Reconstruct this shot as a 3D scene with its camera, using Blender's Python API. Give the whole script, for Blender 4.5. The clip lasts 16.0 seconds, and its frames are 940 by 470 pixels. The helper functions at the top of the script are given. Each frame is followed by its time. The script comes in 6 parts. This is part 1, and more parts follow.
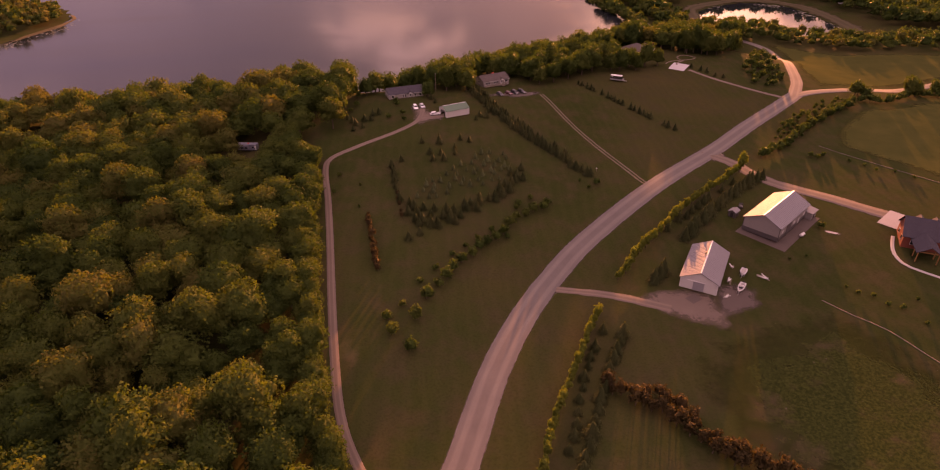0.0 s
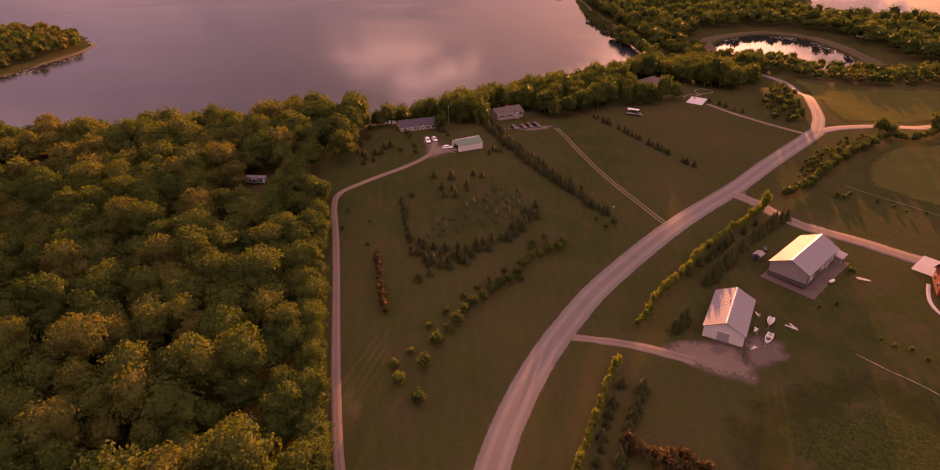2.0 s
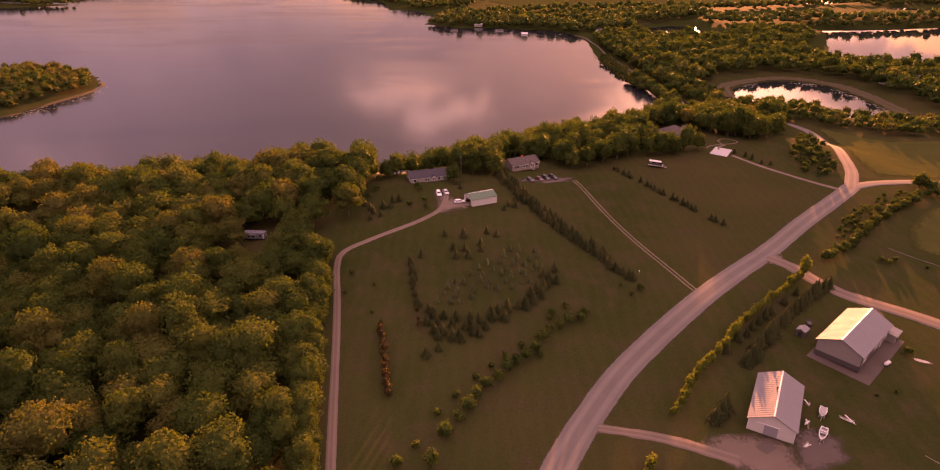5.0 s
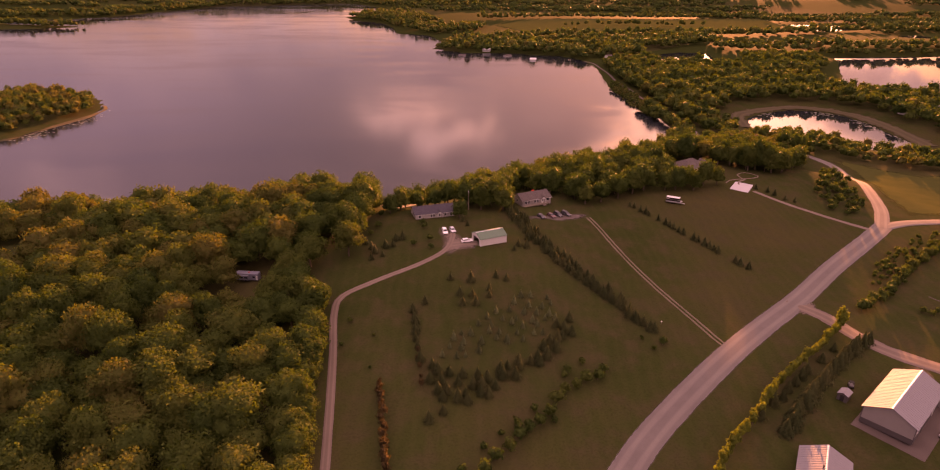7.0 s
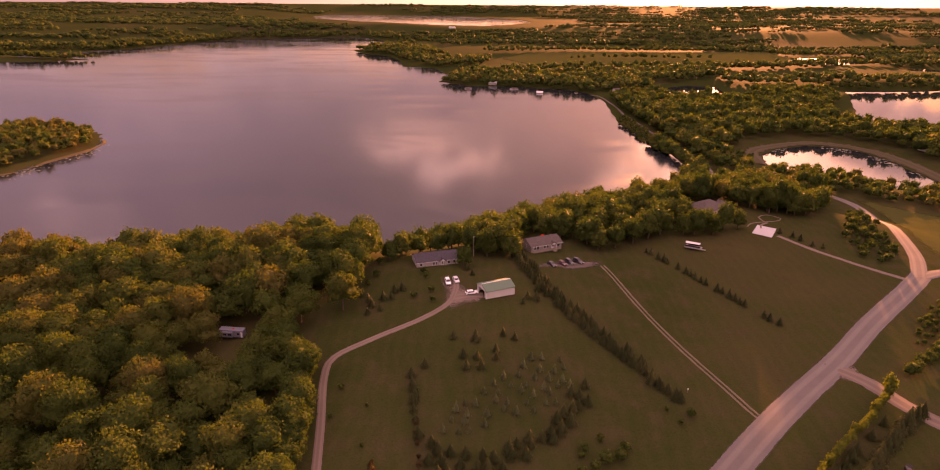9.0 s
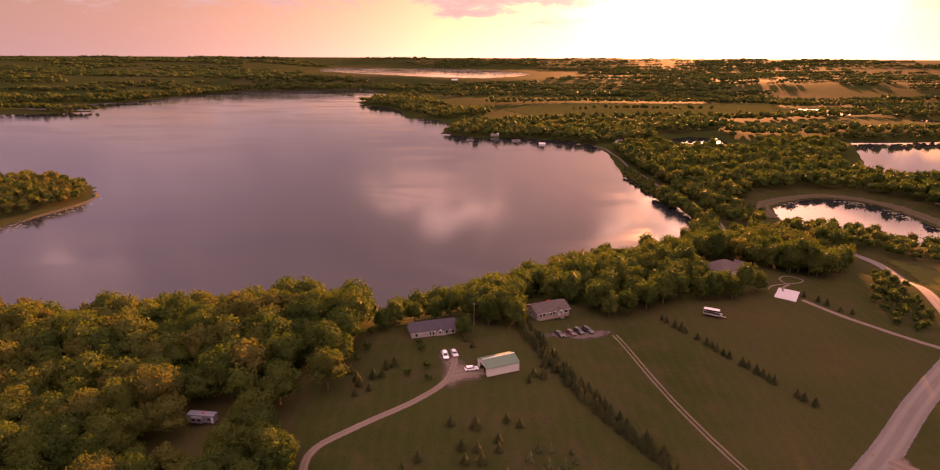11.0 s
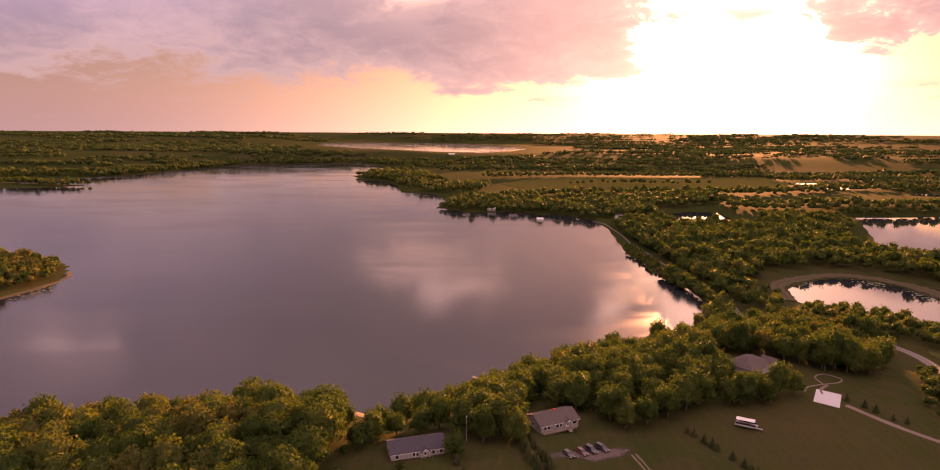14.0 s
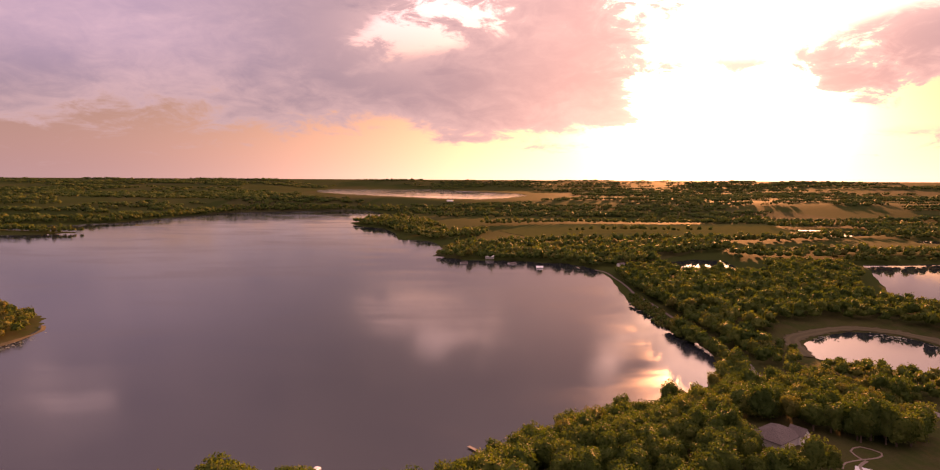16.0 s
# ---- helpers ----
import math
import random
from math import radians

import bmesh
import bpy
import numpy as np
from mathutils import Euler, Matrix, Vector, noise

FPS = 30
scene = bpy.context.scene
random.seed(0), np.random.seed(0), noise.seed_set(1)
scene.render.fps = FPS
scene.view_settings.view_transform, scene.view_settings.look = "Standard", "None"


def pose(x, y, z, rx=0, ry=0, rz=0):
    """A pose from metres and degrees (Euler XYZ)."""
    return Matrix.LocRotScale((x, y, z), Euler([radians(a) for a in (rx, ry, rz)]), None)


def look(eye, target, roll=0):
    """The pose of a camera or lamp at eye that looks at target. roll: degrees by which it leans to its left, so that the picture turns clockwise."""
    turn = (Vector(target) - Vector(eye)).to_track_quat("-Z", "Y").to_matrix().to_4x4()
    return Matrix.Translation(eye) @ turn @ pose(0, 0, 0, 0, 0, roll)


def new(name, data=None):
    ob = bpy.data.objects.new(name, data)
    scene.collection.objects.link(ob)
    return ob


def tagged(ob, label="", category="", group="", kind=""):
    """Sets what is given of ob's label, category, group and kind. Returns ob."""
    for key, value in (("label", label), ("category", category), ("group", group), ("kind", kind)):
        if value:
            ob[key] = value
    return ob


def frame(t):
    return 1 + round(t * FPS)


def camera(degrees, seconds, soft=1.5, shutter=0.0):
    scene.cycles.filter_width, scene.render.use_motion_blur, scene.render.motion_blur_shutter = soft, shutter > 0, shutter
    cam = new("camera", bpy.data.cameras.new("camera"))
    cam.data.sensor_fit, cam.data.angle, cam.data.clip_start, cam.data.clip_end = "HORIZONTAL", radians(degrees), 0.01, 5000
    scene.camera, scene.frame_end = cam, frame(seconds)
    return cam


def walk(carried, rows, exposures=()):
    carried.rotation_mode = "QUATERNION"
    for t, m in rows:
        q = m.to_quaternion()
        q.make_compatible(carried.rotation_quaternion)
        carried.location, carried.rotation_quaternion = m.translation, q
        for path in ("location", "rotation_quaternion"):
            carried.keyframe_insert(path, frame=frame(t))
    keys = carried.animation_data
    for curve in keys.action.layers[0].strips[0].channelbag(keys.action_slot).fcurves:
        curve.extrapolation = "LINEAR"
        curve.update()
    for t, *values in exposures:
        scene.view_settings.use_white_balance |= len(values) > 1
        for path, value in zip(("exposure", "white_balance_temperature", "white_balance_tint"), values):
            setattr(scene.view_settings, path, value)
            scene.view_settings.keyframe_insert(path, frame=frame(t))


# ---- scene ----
cam = camera(74.7, 16.0, soft=1.1)
PATH = [
    (0, (-0.216, -44.432, 122.251), (-0.124, -42.722, 121.217), -0.5),
    (0.5, (-0.03, -42.204, 122.322), (0.052, -40.484, 121.305), -0.5),
    (1, (0.082, -39.899, 122.424), (0.154, -38.169, 121.424), -0.4),
    (1.5, (0.078, -37.429, 122.547), (0.143, -35.688, 121.566), -0.4),
    (2, (-0.004, -34.783, 122.697), (0.054, -33.031, 121.733), -0.3),
    (2.5, (-0.099, -31.966, 122.839), (-0.047, -30.205, 121.892), -0.2),
    (3, (-0.215, -28.946, 122.964), (-0.168, -27.176, 122.036), -0.1),
    (3.5, (-0.372, -25.72, 123.069), (-0.33, -23.941, 122.158), -0.0),
    (4, (-0.545, -22.213, 123.133), (-0.507, -20.425, 122.239), 0.0),
    (6.5, (-1.615, -1.514, 123.829), (-1.596, 0.312, 123.013), 0.3),
    (7, (-1.735, 3.141, 123.875), (-1.721, 4.974, 123.075), 0.4),
    (7.5, (-1.77, 8.043, 123.891), (-1.76, 9.883, 123.108), 0.4),
    (8, (-1.749, 13.022, 123.902), (-1.744, 14.871, 123.138), 0.4),
    (8.5, (-1.644, 18.004, 123.931), (-1.644, 19.862, 123.189), 0.5),
    (9, (-1.445, 23.081, 123.942), (-1.45, 24.95, 123.23), 0.4),
    (11.5, (-0.316, 48.629, 123.807), (-0.332, 50.558, 123.28), 0.3),
    (12, (-0.128, 53.876, 123.764), (-0.142, 55.815, 123.274), 0.4),
    (12.5, (0.096, 59.209, 123.702), (0.083, 61.158, 123.25), 0.3),
    (13, (0.394, 64.638, 123.625), (0.383, 66.594, 123.21), 0.3),
    (13.5, (0.725, 70.161, 123.558), (0.715, 72.125, 123.18), 0.3),
    (14, (1.057, 75.786, 123.491), (1.049, 77.757, 123.152), 0.3),
    (14.5, (1.399, 81.522, 123.428), (1.39, 83.5, 123.129), 0.3),
    (15, (1.75, 87.348, 123.374), (1.742, 89.331, 123.114), 0.3),
    (15.5, (2.135, 93.235, 123.338), (2.127, 95.222, 123.117), 0.3),
    (16, (2.571, 99.105, 123.313), (2.566, 101.096, 123.122), 0.3),
]
walk(cam, [(t, look(eye, target, roll)) for t, eye, target, roll in PATH], [(0.0, 1.92, 11700, 75), (3.0, 2.08, 12900, 82), (9.0, 2.26, 12800, 77), (12.5, 2.18, 12000, 68), (16.0, 2.02, 11000, 61)])

# ---- sky, sun and light --------------------------------------------------
SUN_AZ, SUN_EL = radians(20.0), radians(5.7)
SUN_GLOW = 21.0
SUN_DIR = Vector((math.sin(SUN_AZ) * math.cos(SUN_EL), math.cos(SUN_AZ) * math.cos(SUN_EL), math.sin(SUN_EL)))


class Nodes:
    """Short hand for node trees."""

    def __init__(self, tree):
        self.tree = tree
        tree.nodes.clear()

    def add(self, kind, *ins, **settings):
        n = self.tree.nodes.new("ShaderNode" + kind)
        for key, value in settings.items():
            if key == "op":
                n.operation = value
            elif key == "blend":
                n.data_type, n.blend_type = "RGBA", value
            elif key == "scale":
                n.inputs["Scale"].default_value = value
            elif key == "detail":
                n.inputs["Detail"].default_value = value
            elif key == "clamp":
                n.use_clamp = value
        for i, value in enumerate(ins):
            self.put(n, i, value)
        return n

    def put(self, n, i, value):
        if value is None:
            return
        if isinstance(value, bpy.types.NodeSocket):
            self.tree.links.new(value, n.inputs[i])
        elif isinstance(value, bpy.types.Node):
            self.tree.links.new(value.outputs[0], n.inputs[i])
        elif isinstance(value, (tuple, list)) and n.inputs[i].type == "RGBA":
            n.inputs[i].default_value = (*value[:3], 1)
        else:
            n.inputs[i].default_value = value

    def math(self, op, *ins, clamp=False):
        return self.add("Math", *ins, op=op, clamp=clamp).outputs[0]

    def mix(self, factor, a, b, blend="MIX"):
        n = self.add("Mix", blend=blend)
        for i, value in ((0, factor), (6, a), (7, b)):
            self.put(n, i, value)
        return n.outputs[2]

    def ramp(self, value, stops):
        n = self.add("ValToRGB", value)
        e = n.color_ramp.elements
        while len(e) < len(stops):
            e.new(0.5)
        for item, (at, colour) in zip(e, stops):
            item.position = at
            item.color = (*colour, 1) if isinstance(colour, tuple) else (colour, colour, colour, 1)
        return n.outputs[0]

    def noise(self, vector, scale, detail=4.0, rough=0.55, warp=0.0):
        n = self.add("TexNoise", vector, scale=scale, detail=detail)
        n.inputs["Roughness"].default_value, n.inputs["Distortion"].default_value = rough, warp
        return n.outputs[0]

    def step(self, value, low, high):
        n = self.add("MapRange", value, low, high, 0.0, 1.0)
        n.interpolation_type = "SMOOTHSTEP"
        return n.outputs[0]


def make_sky():
    world = bpy.data.worlds.new("evening_sky")
    scene.world = world
    world.use_nodes = True
    k = Nodes(world.node_tree)
    way = k.add("TexCoord").outputs["Generated"]
    sky = k.add("TexSky")
    sky.sky_type, sky.sun_disc = "NISHITA", False
    sky.sun_elevation, sky.sun_rotation = SUN_EL, SUN_AZ
    sky.air_density, sky.dust_density, sky.ozone_density = 1.2, 2.5, 1.0
    axes = k.add("SeparateXYZ", way)
    up = k.math("MAXIMUM", axes.outputs[2], 0.0)
    near = k.math("MAXIMUM", k.add("VectorMath", way, tuple(SUN_DIR), op="DOT_PRODUCT").outputs["Value"], 0.0)
    # Bearing from north and height above the horizon, in degrees.
    az = k.math("MULTIPLY", k.math("ARCTAN2", axes.outputs[0], axes.outputs[1]), 57.2958)
    el = k.math("MULTIPLY", k.math("ARCSINE", axes.outputs[2]), 57.2958)
    scaled = lambda colour, f: k.add("VectorMath", colour, None, None, f, op="SCALE").outputs[0]
    plus = lambda a, b: k.add("VectorMath", a, b, op="ADD").outputs[0]
    times = lambda a, b: k.math("MULTIPLY", a, b)
    less = lambda a: k.math("SUBTRACT", 1.0, a)

    # Cloud: rolling banks seen edge on, finer puffs within.
    flat = k.add("CombineXYZ", times(az, 0.058), times(k.math("POWER", k.math("MAXIMUM", el, 0.0), 0.8), 0.24), times(axes.outputs[1], 0.6)).outputs[0]
    roll = k.math("SUBTRACT", k.noise(flat, 1.3, 7.0, 0.60, 0.5), 0.5)
    fine = k.math("SUBTRACT", k.noise(flat, 5.0, 6.0, 0.65, 0.6), 0.5)
    ragged = k.math("ADD", times(roll, 2.2), times(fine, 1.3))

    def puff(a, e, wide, tall, torn=0.0):
        u = k.math("POWER", k.math("DIVIDE", k.math("SUBTRACT", k.math("ADD", az, times(torn, ragged)), a), wide), 2.0)
        v = k.math("POWER", k.math("DIVIDE", k.math("SUBTRACT", k.math("ADD", el, times(torn * 0.4, ragged)), e), tall), 2.0)
        return k.math("EXPONENT", times(k.math("ADD", u, v), -1.0))

    # Clear evening air: a pale warm veil along the horizon and the wide white glow of the low sun.
    low = k.math("POWER", k.math("SUBTRACT", 1.0, up, clamp=True), 11.0)
    wide, broad = (k.math("POWER", near, p) for p in (20.0, 7.0))
    clear = plus(scaled(sky.outputs[0], 0.012), scaled((0.112, 0.112, 0.140), k.math("POWER", k.math("SUBTRACT", 1.0, up, clamp=True), 4.0)))
    clear = plus(clear, scaled((0.52, 0.42, 0.28), times(low, broad)))
    clear = plus(clear, scaled((0.20, 0.15, 0.10), wide))
    clear = plus(clear, scaled((2.4, 2.15, 1.6), puff(SUN_GLOW, 5.0, 7.4, 3.7)))
    clear = plus(clear, scaled((0.55, 0.53, 0.47), puff(SUN_GLOW + 2.0, 14.0, 8.0, 6.5)))
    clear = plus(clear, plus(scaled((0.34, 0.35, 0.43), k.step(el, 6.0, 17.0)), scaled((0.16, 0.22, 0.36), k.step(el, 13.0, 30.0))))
    # The main bank hangs from the north-west to beside the sun, with a torn hole; a lesser one stands east of it.
    bent = k.math("ADD", el, times(ragged, 2.2))
    bank = times(k.step(bent, 0.0, 9.5), less(k.step(k.math("SUBTRACT", az, times(ragged, 9.0)), 10.0, 18.0)))
    bank = k.math("SUBTRACT", bank, times(puff(-5.0, 13.0, 5.0, 2.8, 9.0), 1.0))
    bank = k.math("SUBTRACT", bank, times(puff(-35.0, 16.5, 4.5, 1.8, 9.0), 0.8))
    east = k.math("ADD", k.math("ADD", times(puff(34.5, 9.2, 6.5, 2.8, 9.0), 1.4), times(puff(20.0, 9.6, 7.0, 0.9, 6.0), 0.55)), times(puff(39.0, 3.4, 8.0, 0.9, 4.0), 0.5))
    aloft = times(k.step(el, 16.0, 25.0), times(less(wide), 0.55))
    heap = k.math("ADD", k.math("MAXIMUM", k.math("ADD", bank, east), aloft), times(ragged, 0.55))
    cover = k.step(heap, 0.25, 0.62)
    # Thick parts are slate, thin rims take the light.
    grey = k.mix(k.step(heap, 0.35, 1.35), (0.156, 0.172, 0.212), (0.078, 0.098, 0.146))
    grey = plus(grey, scaled((0.030, 0.036, 0.075), times(less(k.step(az, -32.0, -8.0)), k.step(el, 4.0, 12.0))))
    grey = plus(grey, scaled((0.19, 0.13, 0.09), wide))
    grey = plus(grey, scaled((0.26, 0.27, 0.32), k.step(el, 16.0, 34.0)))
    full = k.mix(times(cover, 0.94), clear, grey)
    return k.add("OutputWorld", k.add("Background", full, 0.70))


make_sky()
sun = new("sun", bpy.data.lights.new("sun", "SUN"))
sun.data.energy, sun.data.angle, sun.data.color = 5.0, radians(0.6), (1.0, 0.56, 0.25)
sun.matrix_world = look(SUN_DIR * 500, (0, 0, 0))

# ---- materials -----------------------------------------------------------


def material(name):
    m = bpy.data.materials.new(name)
    m.use_nodes = True
    return m, Nodes(m.node_tree)


def finish(k, colour, rough=0.8, metal=0.0, bump=None, strength=0.3, distance=0.05, **more):
    b = k.add("BsdfPrincipled")
    k.put(b, 0, colour)
    b.inputs["Roughness"].default_value = 0.5
    for key, value in (("Roughness", rough), ("Metallic", metal)):
        if isinstance(value, (int, float)):
            b.inputs[key].default_value = value
        else:
            k.tree.links.new(value, b.inputs[key])
    for key, value in more.items():
        b.inputs[key.replace("_", " ")].default_value = value
    if bump is not None:
        n = k.add("Bump")
        n.inputs["Strength"].default_value, n.inputs["Distance"].default_value = strength, distance
        k.tree.links.new(bump, n.inputs["Height"])
        k.tree.links.new(n.outputs[0], b.inputs["Normal"])
    k.add("OutputMaterial", b)
    return b


def where(k):
    return k.add("NewGeometry").outputs["Position"]


def grass_material():
    m, k = material("meadow_grass")
    p = where(k)
    big, mid, fine = k.noise(p, 0.012, 5), k.noise(p, 0.11, 5, 0.6), k.noise(p, 1.6, 4, 0.7)
    colour = k.ramp(big, [(0.3, (0.019, 0.029, 0.009)), (0.5, (0.030, 0.037, 0.012)), (0.7, (0.050, 0.042, 0.017))])
    colour = k.mix(k.step(mid, 0.38, 0.72), colour, (0.042, 0.037, 0.017))
    # Mown swathes.
    rows = k.add("TexWave", k.add("VectorMath", p, (0.82, 0.57, 0.0), op="MULTIPLY"), scale=0.09)
    rows.inputs["Distortion"].default_value, rows.inputs["Detail"].default_value = 6.0, 2.0
    colour = k.mix(k.math("MULTIPLY", k.step(rows.outputs["Fac"], 0.3, 0.9), 0.07), colour, (0.072, 0.060, 0.026))
    colour = k.mix(k.step(fine, 0.40, 0.75), colour, k.mix(1.0, colour, (0.74, 0.76, 0.74), "MULTIPLY"))
    # Bare sandy soil in worn patches.
    bare = k.math("MULTIPLY", k.step(k.noise(p, 0.035, 6, 0.65), 0.66, 0.78), 0.22)
    colour = k.mix(bare, colour, (0.13, 0.092, 0.058))
    # Far countryside: fields of differing crops.
    cells = k.add("TexVoronoi", k.add("VectorMath", p, (1.0, 0.6, 0.0), op="MULTIPLY"), scale=0.0042)
    field = k.ramp(k.add("SeparateColor", cells.outputs["Color"]).outputs[0],
                   [(0.0, (0.016, 0.026, 0.007)), (0.5, (0.024, 0.033, 0.009)), (0.8, (0.029, 0.034, 0.011)), (1.0, (0.035, 0.034, 0.014))])
    away = k.step(k.add("SeparateXYZ", p).outputs[1], 560.0, 760.0)
    colour = k.mix(k.math("MULTIPLY", away, 0.85), colour, field)
    finish(k, colour, 0.95, bump=fine, strength=0.3, distance=0.12, Specular_IOR_Level=0.002)
    return m


def gravel_material(name, low, high, sheen=0.12, soil=0.35):
    m, k = material(name)
    p = where(k)
    grain, blot = k.noise(p, 3.0, 6, 0.7), k.noise(p, 0.12, 5, 0.6)
    colour = k.mix(blot, low, high)
    colour = k.mix(k.math("MULTIPLY", k.step(grain, 0.45, 0.8), soil), colour, (0.09, 0.075, 0.06))
    # Wheel paths packed paler than the loose middle and shoulders.
    lane = k.add("Attribute")
    lane.attribute_name = "across"
    u = k.math("ABSOLUTE", k.math("SUBTRACT", k.math("ABSOLUTE", lane.outputs["Fac"]), 0.42))
    packed = k.math("SUBTRACT", 1.0, k.step(k.math("ADD", u, k.math("MULTIPLY", k.math("SUBTRACT", blot, 0.5), 0.25)), 0.08, 0.26))
    colour = k.mix(k.math("MULTIPLY", packed, 0.35), k.mix(1.0, colour, (0.82, 0.82, 0.84), "MULTIPLY"), k.mix(1.0, colour, (1.45, 1.42, 1.40), "MULTIPLY"))
    b = finish(k, colour, 0.95, bump=grain, strength=0.4, distance=0.05, Specular_IOR_Level=sheen)
    # Grass and soil creep in over the rim.
    rim = k.add("Attribute")
    rim.attribute_name = "rim"
    solid = k.step(k.math("ADD", rim.outputs["Fac"], k.math("ADD", k.math("MULTIPLY", k.math("SUBTRACT", k.noise(p, 0.9, 5, 0.7), 0.5), 0.6), k.math("MULTIPLY", k.math("SUBTRACT", k.noise(p, 0.16, 3, 0.6), 0.5), 0.45))), 0.14, 0.50)
    out = k.tree.nodes["Material Output"]
    k.tree.links.new(k.add("MixShader", solid, k.add("BsdfTransparent").outputs[0], b.outputs[0]).outputs[0], out.inputs[0])
    return m


def crop_material():
    """Low crop: dark tufts over brown soil, thin in places, with pale stones."""
    m, k = material("low_crop")
    p = where(k)
    tuft, blot, wide = k.noise(p, 1.3, 5, 0.75), k.noise(p, 0.16, 5, 0.65), k.noise(p, 0.03, 4, 0.6)
    colour = k.mix(k.step(tuft, 0.36, 0.66), (0.016, 0.022, 0.007), (0.036, 0.044, 0.013))
    thin = k.step(k.math("ADD", k.math("MULTIPLY", blot, 0.6), k.math("MULTIPLY", wide, 0.6)), 0.56, 0.78)
    colour = k.mix(k.math("MULTIPLY", thin, 0.7), colour, (0.060, 0.044, 0.026))
    colour = k.mix(k.math("MULTIPLY", k.step(k.noise(p, 0.8, 2, 0.5), 0.72, 0.78), 0.5), colour, (0.12, 0.10, 0.07))
    b = finish(k, colour, 0.95, bump=tuft, strength=0.5, distance=0.15, Specular_IOR_Level=0.0)
    rim = k.add("Attribute")
    rim.attribute_name = "rim"
    solid = k.step(k.math("ADD", rim.outputs["Fac"], k.math("MULTIPLY", k.math("SUBTRACT", k.noise(p, 0.12, 6, 0.7), 0.5), 2.2)), 0.1, 1.2)
    k.tree.links.new(k.add("MixShader", solid, k.add("BsdfTransparent").outputs[0], b.outputs[0]).outputs[0], k.tree.nodes["Material Output"].inputs[0])
    return m


def water_material(name="lake_water", wind=1.0):
    m, k = material(name)
    p = where(k)
    ripple = k.noise(k.add("VectorMath", p, (1.0, 0.55, 1.0), op="MULTIPLY"), 0.9, 5, 0.65)
    swell = k.noise(p, 0.02, 3, 0.5)
    # Long streaks where the breeze ruffles the surface.
    streak = k.noise(k.add("VectorMath", p, (0.35, 1.0, 1.0), op="MULTIPLY"), 0.011, 5, 0.6, 1.2)
    breeze = k.step(streak, 0.40, 0.66)
    rough = k.math("ADD", k.math("MULTIPLY", breeze, 0.13 * wind), 0.02 + 0.03 * wind)
    b = finish(k, (0.012, 0.015, 0.018), rough, bump=k.math("ADD", ripple, k.math("MULTIPLY", swell, 2.0)), strength=0.02 + 0.14 * wind, distance=0.12, IOR=1.333)
    return m


def leaf_material(name, tones, glow=0.35):
    """Leaves: varied from clump to clump and from tree to tree, and letting light through."""
    m, k = material(name)
    p = where(k)
    geo = k.add("NewGeometry")
    tone = k.add("Attribute")
    tone.attribute_name = "tone"
    each = k.math("ADD", k.math("MULTIPLY", k.add("ObjectInfo").outputs["Random"], 0.6), tone.outputs["Fac"])
    tree = k.math("ADD", each, k.math("MULTIPLY", k.math("SUBTRACT", k.noise(p, 0.05, 2, 0.5), 0.5), 0.8))
    value = k.math("ADD", k.math("MULTIPLY", tree, 0.72), k.math("MULTIPLY", geo.outputs["Random Per Island"], 0.28))
    colour = k.ramp(value, tones)
    colour = k.mix(k.math("MULTIPLY", k.noise(p, 1.8, 3), 0.5), colour, k.mix(1.0, colour, (0.66, 0.70, 0.6), "MULTIPLY"))
    d = k.add("BsdfPrincipled")
    k.put(d, 0, colour)
    d.inputs["Roughness"].default_value, d.inputs["Specular IOR Level"].default_value = 0.75, 0.04
    tuft = k.add("TexVoronoi", k.add("VectorMath", p, k.add("TexNoise", p, scale=2.0).outputs["Color"], op="ADD"), scale=2.2)
    bump = k.add("Bump")
    bump.inputs["Strength"].default_value, bump.inputs["Distance"].default_value = 0.5, 0.25
    k.tree.links.new(k.math("SUBTRACT", 1.0, tuft.outputs["Distance"]), bump.inputs["Height"])
    k.tree.links.new(bump.outputs[0], d.inputs["Normal"])
    t = k.add("BsdfTranslucent", k.mix(1.0, colour, (1.15, 1.25, 0.6), "MULTIPLY"))
    k.add("OutputMaterial", k.add("MixShader", glow, d.outputs[0], t.outputs[0]))
    return m


def plain_material(name, colour, rough=0.6, metal=0.0, grain=1.5, amount=0.25, dark=0.6):
    """Paint, metal or wood with weathering at two scales."""
    m, k = material(name)
    p = k.add("TexCoord").outputs["Object"]
    a, b = k.noise(p, grain, 5, 0.65), k.noise(p, grain * 7, 4, 0.6)
    worn = k.mix(k.math("MULTIPLY", k.step(a, 0.4, 0.8), amount), colour, tuple(c * dark for c in colour))
    worn = k.mix(k.math("MULTIPLY", b, amount * 0.5), worn, tuple(c * dark for c in colour))
    finish(k, worn, k.math("ADD", k.math("MULTIPLY", a, 0.2), max(rough - 0.1, 0.02)), metal, bump=b, strength=0.12, distance=0.01, Specular_IOR_Level=0.5 if rough < 0.55 else 0.15)
    return m


def shingle_material(name, low, high):
    m, k = material(name)
    p = k.add("TexCoord").outputs["Object"]
    bricks = k.add("TexBrick", p, low, high, tuple(c * 0.55 for c in low), scale=3.0)
    blot = k.noise(p, 0.5, 5, 0.6)
    colour = k.mix(k.math("MULTIPLY", blot, 0.5), bricks.outputs["Color"], tuple(c * 0.6 for c in low))
    finish(k, colour, 0.9, bump=k.noise(p, 12, 3), strength=0.3, distance=0.02, Specular_IOR_Level=0.1)
    return m


